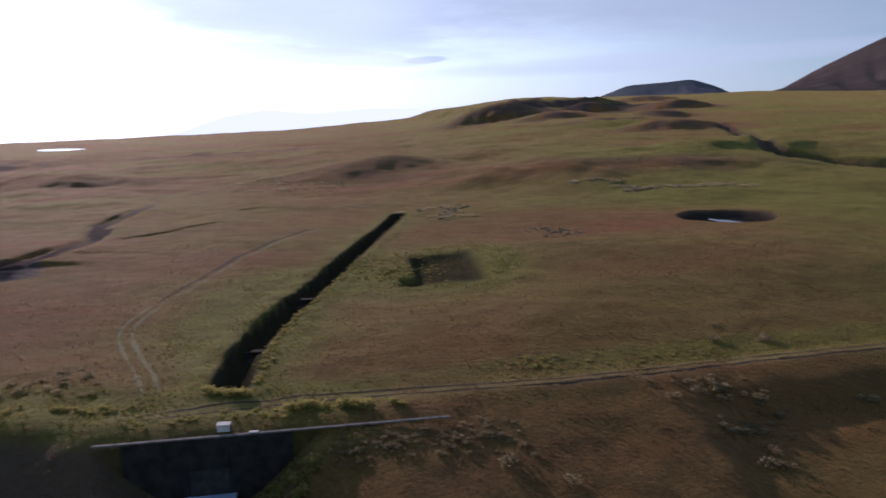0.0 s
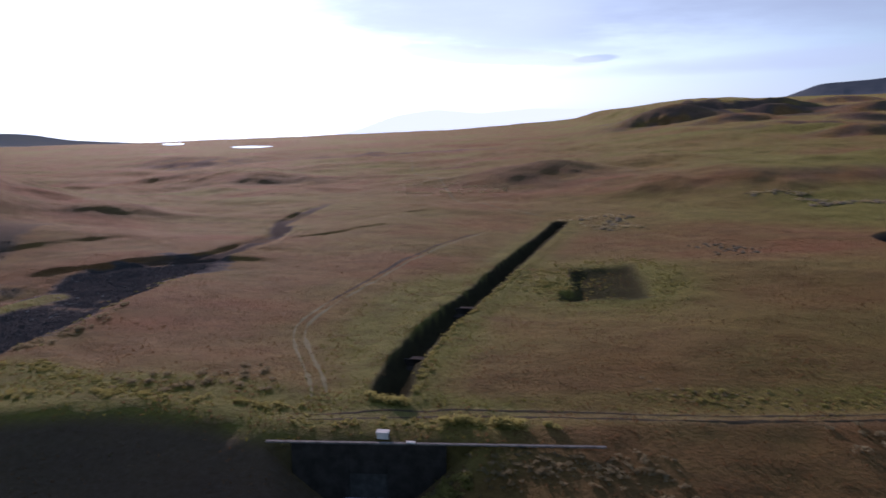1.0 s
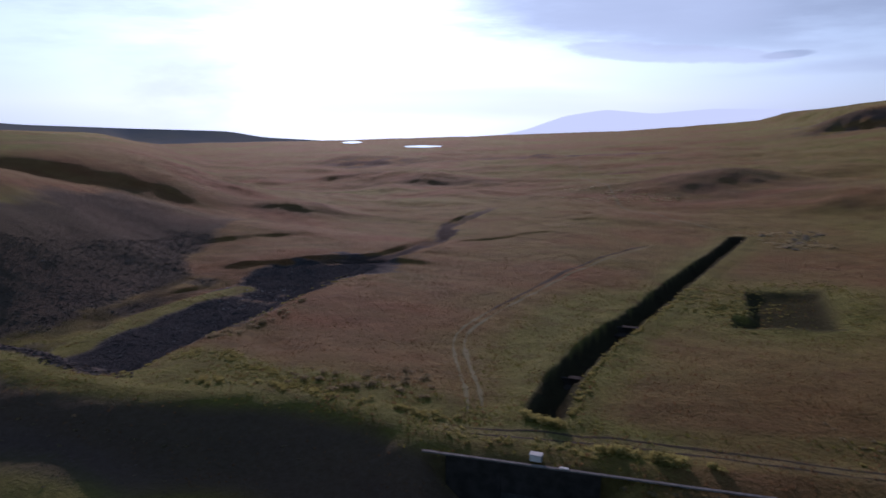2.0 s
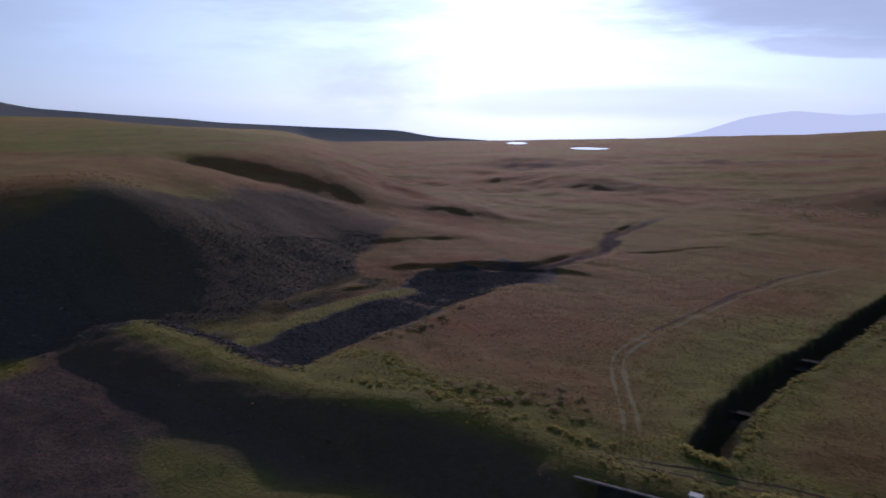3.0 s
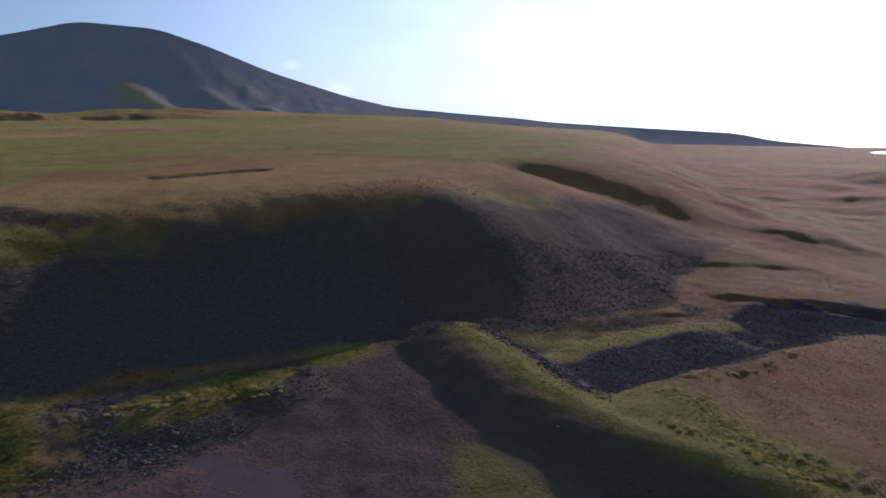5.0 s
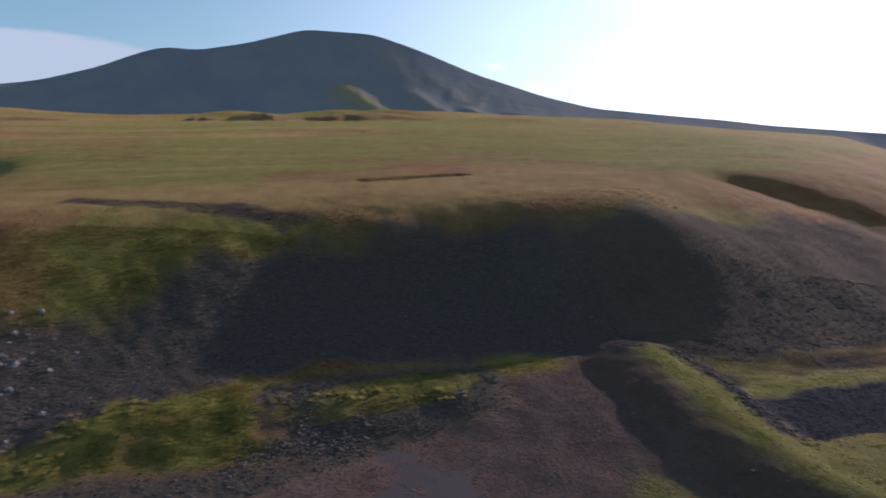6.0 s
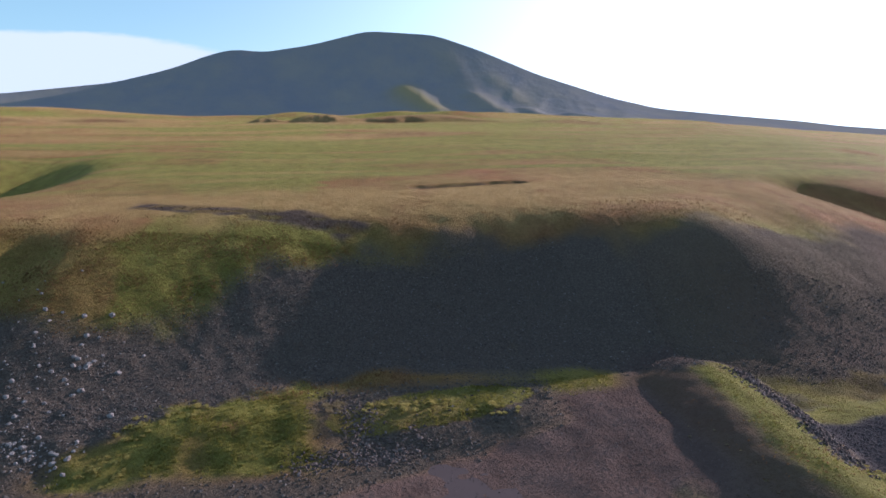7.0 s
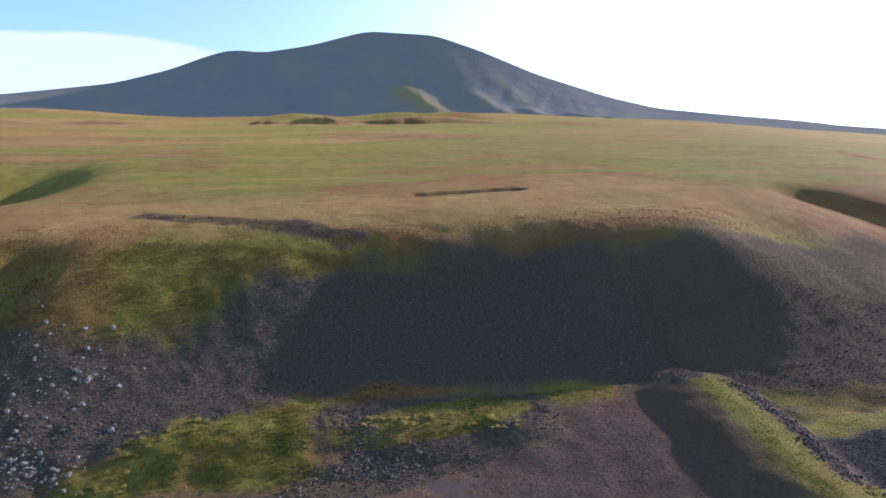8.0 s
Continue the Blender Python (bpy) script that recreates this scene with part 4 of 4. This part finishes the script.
def leaf_material(name, dark, light):
    m, n, l, b = material(name, 0.85)
    geo = n.new("ShaderNodeNewGeometry")
    f = mix(n, l, geo.outputs["Random Per Island"], dark, light)
    info = n.new("ShaderNodeObjectInfo")
    f = mix(n, l, maths(n, l, "MULTIPLY", info.outputs["Random"], 0.5), f, tuple(0.55 * c for c in dark))
    l.new(f, b.inputs["Base Color"])
    b.inputs["Specular IOR Level"].default_value = 0.05
    b.inputs["Subsurface Weight"].default_value = 0.0
    thin = n.new("ShaderNodeBsdfTranslucent")
    l.new(mix(n, l, 0.5, f, tuple(min(0.85, 1.3 * c) for c in light)), thin.inputs["Color"])
    both = n.new("ShaderNodeMixShader")
    both.inputs[0].default_value = 0.58
    l.new(b.outputs[0], both.inputs[1])
    l.new(thin.outputs[0], both.inputs[2])
    l.new(both.outputs[0], n["Material Output"].inputs["Surface"])
    return m


SAGE = leaf_material("sage_leaves", (0.130, 0.115, 0.062), (0.285, 0.245, 0.145))
LUSH = leaf_material("green_leaves", (0.155, 0.155, 0.042), (0.36, 0.33, 0.115))
SCRUB = leaf_material("dark_scrub_leaves", (0.045, 0.032, 0.018), (0.115, 0.082, 0.045))
STRAW = leaf_material("straw_leaves", (0.24, 0.20, 0.10), (0.46, 0.40, 0.23))
GRASS_BLADES = leaf_material("grass_blades", (0.10, 0.054, 0.026), (0.21, 0.124, 0.058))
GREEN_BLADES = leaf_material("green_blades", (0.078, 0.090, 0.018), (0.19, 0.182, 0.046))


def leaf_cloud(count, lumps, size, seed, flat=0.7):
    """Leaves as small bent kites on a few lumps; wide and high about 1."""
    r = np.random.default_rng(seed)
    cen = np.stack([r.uniform(-0.34, 0.34, lumps), r.uniform(-0.34, 0.34, lumps), r.uniform(0.15, 0.5, lumps) * flat], -1)
    rad = r.uniform(0.18, 0.32, lumps)
    which = r.integers(0, lumps, count)
    d = r.normal(size=(count, 3))
    d[:, 2] = np.abs(d[:, 2]) * 0.9 - 0.25
    d /= np.linalg.norm(d, axis=1)[:, None]
    p = cen[which] + d * (rad[which] * r.uniform(0.6, 1.08, count))[:, None] * np.array([1, 1, 0.85])
    p[:, 2] = np.maximum(p[:, 2], 0.01)
    a = np.cross(d, r.normal(size=(count, 3)))
    a /= np.linalg.norm(a, axis=1)[:, None]
    out = d * 0.55 + r.normal(size=(count, 3)) * 0.4 + np.array([0, 0, 0.35])
    out /= np.linalg.norm(out, axis=1)[:, None]
    ln = size * r.uniform(0.7, 1.4, count)[:, None]
    v = np.stack([p, p + out * ln * 0.5 + a * ln * 0.33, p + out * ln, p + out * ln * 0.5 - a * ln * 0.33], 1)
    i = np.arange(count)[:, None] * 4
    f = np.concatenate([i + np.array([[0, 1, 2]]), i + np.array([[0, 2, 3]])])
    return v.reshape(-1, 3), f


def shrub_mesh(name, mat, seed, count=150, lumps=6, size=0.17, flat=0.7):
    v, f = leaf_cloud(count, lumps, size, seed, flat)
    # a few woody stems
    r = np.random.default_rng(seed + 50)
    sv, sf = [], []
    for k in range(5):
        a = r.uniform(0, math.tau)
        top = np.array([math.cos(a) * 0.25, math.sin(a) * 0.25, 0.35])
        base = np.array([math.cos(a) * 0.04, math.sin(a) * 0.04, -0.15])
        o = len(v) + len(sv)
        for c, w in ((base, 0.03), (top, 0.012)):
            for q in range(3):
                sv.append(c + w * np.array([math.cos(q * 2.094), math.sin(q * 2.094), 0]))
        for q in range(3):
            n2 = (q + 1) % 3
            sf += [(o + q, o + n2, o + 3 + n2), (o + q, o + 3 + n2, o + 3 + q)]
    me = mesh_of(name, np.concatenate([v, np.array(sv)]), np.concatenate([f, np.array(sf)]))
    me.materials.append(mat)
    return me


SAGE_SHRUBS = [shrub_mesh("shrub", SAGE, 10 + k) for k in range(4)]
STRAW_SHRUBS = [shrub_mesh("shrub", STRAW, 60 + k, 110, 7, 0.2, 0.6) for k in range(3)]
SCRUB_SHRUBS = [shrub_mesh("shrub", SCRUB, 80 + k, 110, 6, 0.2, 0.6) for k in range(3)]
LUSH_SHRUBS = [shrub_mesh("shrub", LUSH, 30 + k, 190, 7, 0.16, 0.85) for k in range(4)]


def strew(line, wide, count):
    """Places within that distance of a line."""
    line = np.array(line, float)
    seg = np.linalg.norm(np.diff(line, axis=0), axis=1)
    s = rng.uniform(0, seg.sum(), count)
    k = np.clip(np.searchsorted(np.cumsum(seg), s), 0, len(seg) - 1)
    t = 1 - (np.cumsum(seg)[k] - s) / seg[k]
    p = line[k] + (line[k + 1] - line[k]) * t[:, None]
    return p + rng.normal(size=(count, 2)) * wide * 0.5


def shrubs(places, meshes, low, high, label, group, squash=0.8):
    z = land(places[:, 0], places[:, 1])
    for (x, y), h in zip(places, z):
        s = rng.uniform(low, high)
        ob = new("shrub", meshes[rng.integers(len(meshes))])
        ob.location = (x, y, h - 0.04)
        ob.rotation_euler = (0, 0, rng.uniform(0, math.tau))
        ob.scale = (s, s * rng.uniform(0.8, 1.2), s * squash * rng.uniform(0.75, 1.15))
        tagged(ob, label, "shrub", group)


def brush(places, meshes, low, high, label, squash=0.8):
    """Small shrubs, as one mesh."""
    z = land(places[:, 0], places[:, 1])
    vs, fs, count = [], [], 0
    for (x, y), h in zip(places, z):
        src = meshes[rng.integers(len(meshes))]
        v = np.empty(len(src.vertices) * 3)
        src.vertices.foreach_get("co", v)
        f = np.empty(len(src.polygons) * 3, np.int32)
        src.polygons.foreach_get("vertices", f)
        s, a = rng.uniform(low, high), rng.uniform(0, math.tau)
        v = v.reshape(-1, 3) * np.array([s, s, s * squash])
        v = np.stack([v[:, 0] * math.cos(a) - v[:, 1] * math.sin(a) + x, v[:, 0] * math.sin(a) + v[:, 1] * math.cos(a) + y, v[:, 2] + h - 0.04], -1)
        vs.append(v)
        fs.append(f.reshape(-1, 3) + count)
        count += len(v)
    me = mesh_of("brush", np.concatenate(vs), np.concatenate(fs))
    me.materials.append(meshes[0].materials[0])
    tagged(new("brush", me), label, "brush", kind="stuff")


SAGE_LABEL = "low grey-green sagebrush with pale seed heads on dry grass"
LUSH_LABEL = "dense yellow-green bush growing on the bank"
shrubs(strew([(-8, 66.0), (-2, 66.5), (5, 67.6), (14, 67.5)], 3.6, 50), SAGE_SHRUBS, 0.4, 1.1, SAGE_LABEL, "sagebrush on the dam slope")
brush(strew([(-9, 66.0), (0, 66.8), (9, 68.0), (17, 68.5)], 3.0, 150), SAGE_SHRUBS, 0.25, 0.75, SAGE_LABEL)
shrubs(strew([(-8, 74.6), (-4, 75.4), (0, 75.0)], 0.9, 16), LUSH_SHRUBS, 1.2, 2.2, LUSH_LABEL, "bushes along the dam road")
shrubs(strew([(2, 74.5), (5, 74.8)], 0.5, 4), LUSH_SHRUBS, 0.9, 1.5, LUSH_LABEL, "bushes along the dam road")
shrubs(strew([(-19, 80.2), (-13.8, 79.8)], 0.7, 12), LUSH_SHRUBS, 1.2, 2.0, LUSH_LABEL, "bushes at the canal head")
shrubs(strew([(-13.3, 82), (-13.2, 90), (-13.0, 98)], 0.8, 14), LUSH_SHRUBS, 0.5, 1.1, LUSH_LABEL, "bushes along the canal", 0.6)
shrubs(strew([(-9.5, 62.5), (-8.5, 66.5), (-6, 64)], 2.0, 26), LUSH_SHRUBS, 0.9, 2.1, LUSH_LABEL, "bushes beside the culvert")
brush(strew([(-66, 76.5), (-56, 78.5), (-46, 78.5), (-38, 77.5), (-27, 76.8)], 1.4, 52), LUSH_SHRUBS, 0.5, 1.1, LUSH_LABEL)
brush(strew([(-52, 84), (-43, 83), (-37, 84), (-42, 90)], 5, 46), SAGE_SHRUBS, 0.5, 1.3, SAGE_LABEL)
shrubs(strew([(18, 86.5), (27, 86.0), (36, 85.5), (48, 86)], 2.6, 44), LUSH_SHRUBS, 0.35, 1.0, LUSH_LABEL, "bushes beside the track", 0.55)
brush(strew([(18, 86.5), (27, 86.0), (36, 85.5), (48, 86)], 3.4, 60), SAGE_SHRUBS, 0.25, 0.7, SAGE_LABEL, 0.55)
shrubs(np.array([(57.4, 91.1), (58.6, 91.3), (53.3, 97.6), (50.5, 91.5)]), SAGE_SHRUBS, 1.3, 2.2, SAGE_LABEL, "sagebrush beside the track")
brush(strew([(37, 78), (44, 77), (47, 71), (42, 69)], 4, 34), SAGE_SHRUBS, 0.7, 1.7, SAGE_LABEL)
shrubs(np.array([(42.1, 63.2), (43.4, 63.0), (44.0, 62.2), (61.0, 74.8), (62.4, 74.6), (20, 60), (14, 63)]), SAGE_SHRUBS, 1.2, 2.0, SAGE_LABEL, "sagebrush below the track")
brush(strew([(-80, 96), (-79, 108), (-80, 122), (-82, 136), (-78, 148)], 4.5, 90), LUSH_SHRUBS, 0.3, 0.8, LUSH_LABEL, 0.5)
brush(strew([(-77.5, 94.7), (-75.5, 102.3), (-75.0, 112), (-77, 122)], 1.6, 34), SAGE_SHRUBS, 0.6, 1.3, SAGE_LABEL)
brush(strew([(-83, 78), (-78, 85), (-70, 86), (-64, 84)], 2.6, 40), LUSH_SHRUBS, 0.4, 1.0, LUSH_LABEL, 0.6)
brush(strew([(-108, 61.5), (-90, 60), (-70, 60.5), (-45, 64)], 4.5, 30), SAGE_SHRUBS, 0.25, 0.6, SAGE_LABEL)
shrubs(strew([(-124, -20), (-115, -30), (-106, -34), (-104, -26)], 4, 42), LUSH_SHRUBS, 0.7, 1.5, LUSH_LABEL, "bushes on the basin edge")
shrubs(strew([(-121, -1), (-119, 3), (-117, 1)], 1.4, 16), SAGE_SHRUBS, 0.9, 1.5, SAGE_LABEL, "pale shrubs on the basin edge")
shrubs(strew([(-117, 8), (-116, 20), (-112, 34)], 2.4, 40), LUSH_SHRUBS, 0.7, 1.5, LUSH_LABEL, "bushes on the basin edge")


brush(strew([(9, 136), (9, 146), (13, 150), (13, 163), (27, 165), (31, 150), (29, 137), (20, 133), (7, 134), (6, 150), (3, 143), (2, 156), (10, 160)], 4.5, 420), LUSH_SHRUBS, 0.3, 1.0, LUSH_LABEL, 0.5)
brush(strew([(-13.6, 84), (-13.2, 100), (-11, 115), (-6.5, 135), (-1, 158)], 0.9, 230), LUSH_SHRUBS, 0.25, 0.8, LUSH_LABEL, 0.6)
brush(strew([(-70, 88), (-62, 84.5), (-52, 80.5), (-44, 78.5)], 2.2, 210), LUSH_SHRUBS, 0.25, 0.75, LUSH_LABEL, 0.6)
brush(strew([(-30, 74.5), (-21, 73), (-10, 74), (0, 75)], 1.6, 70), LUSH_SHRUBS, 0.3, 0.8, LUSH_LABEL, 0.6)

STRAW_LABEL = "pale straw-coloured grass clumps in the pasture"
brush(strew([(14, 236), (21, 236), (34, 238), (24, 214), (32, 215), (12, 226)], 5, 60), STRAW_SHRUBS, 0.9, 2.6, STRAW_LABEL, 0.35)
brush(strew([(83, 266), (100, 268), (98, 248), (113, 249), (125, 246), (142, 244)], 4, 90), STRAW_SHRUBS, 1.2, 3.2, STRAW_LABEL, 0.35)
brush(strew([(-60, 330), (-30, 318), (-10, 330), (-48, 352), (-70, 380)], 7, 60), STRAW_SHRUBS, 1.2, 3.0, STRAW_LABEL, 0.3)
brush(strew(BROW_SCRUB, 5, 200), SCRUB_SHRUBS, 0.25, 0.7, "low dark scrub along the brow of the bluff", 0.5)


def blades(name, places, low, high, mat, label, seed):
    """Grass tufts, each a few bent blades, as one mesh."""
    r = np.random.default_rng(seed)
    n = len(places)
    z = land(places[:, 0], places[:, 1])
    k = 5
    a = r.uniform(0, math.tau, (n, k))
    tall = r.uniform(low, high, (n, 1)) * r.uniform(0.6, 1.1, (n, k))
    lean = r.uniform(0.25, 0.9, (n, k)) * tall
    base = np.stack([places[:, 0], places[:, 1], z - 0.03], -1)[:, None, :]
    away = np.stack([np.cos(a), np.sin(a), 0 * a], -1)
    side = np.stack([-np.sin(a), np.cos(a), 0 * a], -1)
    w = (tall * 0.22)[..., None]
    root = base + away * 0.08
    tip = base + away * lean[..., None] + np.array([0, 0, 1]) * tall[..., None]
    v = np.stack([root - side * w, root + side * w, tip], 2)
    f = np.arange(n * k * 3).reshape(-1, 3)
    me = mesh_of(name, v.reshape(-1, 3), f)
    me.materials.append(mat)
    return tagged(new(name, me), label, "grass", kind="stuff")


def field(x0, y0, x1, y1, count, keep):
    p = np.stack([rng.uniform(x0, x1, count), rng.uniform(y0, y1, count)], -1)
    return p[keep(p[:, 0], p[:, 1]) > rng.uniform(0, 1, count)]


def cover_at(k):
    return lambda x, y: covers(x, y, land(x, y, False))[k]


def grassy(x, y):
    c = covers(x, y, land(x, y, False))
    wet = near_line(CANAL, x, y)[0] < 3.0
    return np.clip(1 - c[0] - c[2] - c[3] - c[5], 0, 1) * (0.25 + 0.75 * step(-0.3, 0.4, vnoise(x, y, 5, 91))) * ~wet


def lush(x, y):
    return grassy(x, y) * step(0.35, 0.8, covers(x, y, land(x, y, False))[1])


def thinning(keep):
    """Fewer tufts farther out."""
    return lambda x, y: keep(x, y) * np.clip(95 / np.hypot(x, y), 0, 1) ** 2.5


blades("dry_grass", field(-110, 58, 90, 190, 50000, thinning(grassy)), 0.12, 0.32, GRASS_BLADES, "short dry brown grass tufts of the meadow", 1)
blades("green_grass", field(-125, -45, -92, 60, 26000, lush), 0.15, 0.5, GREEN_BLADES, "green grass tufts in the basin", 2)
blades("green_grass", field(-120, 60, 80, 170, 45000, thinning(lush)), 0.12, 0.36, GREEN_BLADES, "green grass tufts by the dam and canal", 3)
blades("dry_grass", field(-190, -80, -140, 120, 40000, thinning(grassy)), 0.15, 0.4, GRASS_BLADES, "golden dry grass along the brow of the bluff", 4)


blades("dry_grass", field(-178, -80, -124, 20, 30000, grassy), 0.12, 0.36, GRASS_BLADES, "dry grass tufts on the sunlit bluff", 5)
blades("green_grass", field(-178, -80, -124, 20, 30000, lush), 0.12, 0.36, GREEN_BLADES, "olive grass tufts on the sunlit bluff", 6)


def stone_field(name, places, low, high, mat, label, seed, kind="stuff"):
    """Angular stones, sunk a third into the ground, as one mesh."""
    r = np.random.default_rng(seed)
    n = len(places)
    z = land(places[:, 0], places[:, 1])
    unit = np.array([(1, 0, 0), (0, 1, 0), (-1, 0, 0), (0, -1, 0), (0, 0, 1), (0, 0, -1)], float)
    tri = np.array([(0, 1, 4), (1, 2, 4), (2, 3, 4), (3, 0, 4), (1, 0, 5), (2, 1, 5), (3, 2, 5), (0, 3, 5)])
    size = low + (high - low) * r.uniform(0, 1, n) ** 2.5
    v = unit[None] * r.uniform(0.6, 1.25, (n, 6, 1)) + r.normal(size=(n, 6, 3)) * 0.14
    v = v * (size[:, None] * np.array([1, 1, 0.7]) * r.uniform(0.75, 1.25, (n, 3)))[:, None, :] * 0.5
    a = r.uniform(0, math.tau, n)
    c, s = np.cos(a)[:, None], np.sin(a)[:, None]
    x, y = v[..., 0] * c - v[..., 1] * s, v[..., 0] * s + v[..., 1] * c
    v = np.stack([x + places[:, 0:1], y + places[:, 1:2], v[..., 2] + (z + 0.1 * size)[:, None]], -1)
    f = (np.arange(n)[:, None, None] * 6 + tri[None]).reshape(-1, 3)
    me = mesh_of(name, v.reshape(-1, 3), f)
    me.polygons.foreach_set("use_smooth", np.zeros(len(f), dtype=bool))
    me.materials.append(mat)
    return tagged(new(name, me), label, "stones", kind=kind)


def stone_material(name, stops):
    m, n, l, b = material(name, 0.85)
    geo = n.new("ShaderNodeNewGeometry")
    col = ramp(n, l, geo.outputs["Random Per Island"], stops)
    col = mix(n, l, noise_tex(n, l, 0.25, 4, 0.6), col, (0.04, 0.038, 0.036))
    l.new(col, b.inputs["Base Color"])
    b.inputs["Specular IOR Level"].default_value = 0.1
    return m


SCREE_MIX = stone_material("mixed_scree", ((0.0, (0.048, 0.041, 0.033)), (0.6, (0.115, 0.100, 0.083)), (0.9, (0.155, 0.145, 0.126)), (1.0, (0.25, 0.237, 0.21))))
RUBBLE_MIX = stone_material("brown_rubble", ((0.0, (0.055, 0.042, 0.036)), (0.6, (0.13, 0.10, 0.085)), (1.0, (0.27, 0.22, 0.19))))
GRAVEL_MIX = stone_material("grey_gravel", ((0.0, (0.036, 0.035, 0.037)), (0.8, (0.072, 0.070, 0.072)), (0.97, (0.125, 0.122, 0.12)), (1.0, (0.50, 0.49, 0.47))))

stone_field("scree", field(-175, -75, -116, 60, 42000, cover_at(0)), 0.15, 0.6, SCREE_MIX, "grey angular scree on the bluff", 11)
stone_field("scree", field(-150, 60, -110, 175, 16000, cover_at(0)), 0.15, 0.6, SCREE_MIX, "dark scree with a few pale stones", 15)
stone_field("cobbles", field(-125, -55, -92, 45, 9000, cover_at(0)), 0.15, 0.7, SCREE_MIX, "dark cobbles along the dry basin", 12)
stone_field("gravel", field(-106, 82, -76, 160, 15000, cover_at(0)), 0.1, 0.45, GRAVEL_MIX, "dark gravel of the dry stream bed", 13)
stone_field("pebbles", field(-121, 0, -52, 60, 16000, cover_at(3)), 0.1, 0.32, RUBBLE_MIX, "brown pebbles on the dry mud", 16)
stone_field("rubble", np.concatenate([strew([(-116, 79.0), (-104, 79.6), (-97, 78.8), (-90, 77.3), (-82, 76.4)], 3.2, 1700)]), 0.25, 0.95, RUBBLE_MIX, "brown rubble armouring the dam", 14)
stone_field("rubble", np.concatenate([strew([(-124, 3.0), (-116, 6.0), (-109, 7.0), (-104, 11.0), (-108, 17.0)], 3.6, 1500), strew([(-104, 11.0), (-105, 3.0), (-103, -4.0)], 3.0, 700)]), 0.2, 0.85, RUBBLE_MIX, "brown rubble between turf at the bluff foot", 23)


def rock_mesh(seed, mat):
    bm = bmesh.new()
    bmesh.ops.create_icosphere(bm, subdivisions=2, radius=0.5)
    for v in bm.verts:
        d = v.co.normalized()
        k = 1 + 0.45 * noise.noise(d * 1.6 + Vector((seed * 3.1, 0, 0))) + 0.2 * noise.noise(d * 4.0 + Vector((0, seed * 1.7, 0)))
        v.co = Vector((d.x * k, d.y * k * 0.85, d.z * k * 0.7)) * 0.5
    me = bpy.data.meshes.new("boulder")
    bm.to_mesh(me)
    bm.free()
    me.materials.append(mat)
    return me


ROCKS = [rock_mesh(k, BOULDER) for k in range(5)]
TAN_ROCKS = [rock_mesh(k, TAN_ROCK) for k in range(5)]


def boulders(places, low, high, label, group, flat=1.0, meshes=ROCKS):
    z = land(places[:, 0], places[:, 1])
    for (x, y), h in zip(places, z):
        s = low + (high - low) * rng.uniform() ** 2
        ob = new("boulder", meshes[rng.integers(5)])
        ob.location, ob.rotation_euler = (x, y, h + 0.08 * s * flat), (rng.uniform(-0.3, 0.3), rng.uniform(-0.3, 0.3), rng.uniform(0, math.tau))
        ob.scale = (s * rng.uniform(0.9, 1.4), s, s * flat)
        tagged(ob, label, "boulder", group)


PALE_ROCK = "pale grey lichen-covered boulder on the scree"
boulders(strew([(-152, -60), (-141, -54), (-136, -44), (-128, -54), (-134, -62)], 12, 90), 0.35, 1.4, PALE_ROCK, "boulders on the bluff")
boulders(strew([(-119, -54), (-114, -48), (-110, -40), (-113, -52)], 3.5, 90), 0.3, 1.0, "pale boulder among cobbles at the bluff foot", "boulders at the bluff foot")
boulders(strew([(44, 183), (50, 180), (55, 175), (46, 168)], 5, 40), 0.6, 1.8, "tan boulder of a low heap in the grass", "rock heap in the meadow", 0.6, TAN_ROCKS)
boulders(strew([(14, 236), (21, 236), (34, 238), (24, 214), (32, 215)], 4, 40), 0.8, 2.6, "flat pale slab in the rough ground by the canal end", "slabs by the canal end", 0.4, TAN_ROCKS)
boulders(strew([(83, 266), (100, 268), (98, 248), (113, 249), (125, 246), (138, 244)], 4, 60), 1.0, 3.2, "flat tan outcrop slab in green grass", "outcrop in the pasture", 0.4, TAN_ROCKS)
boulders(strew([(-93, 118), (-96, 128), (-90, 140)], 5, 14), 0.4, 0.9, "white stone on dark gravel", "white stones on the gravel", 0.8)
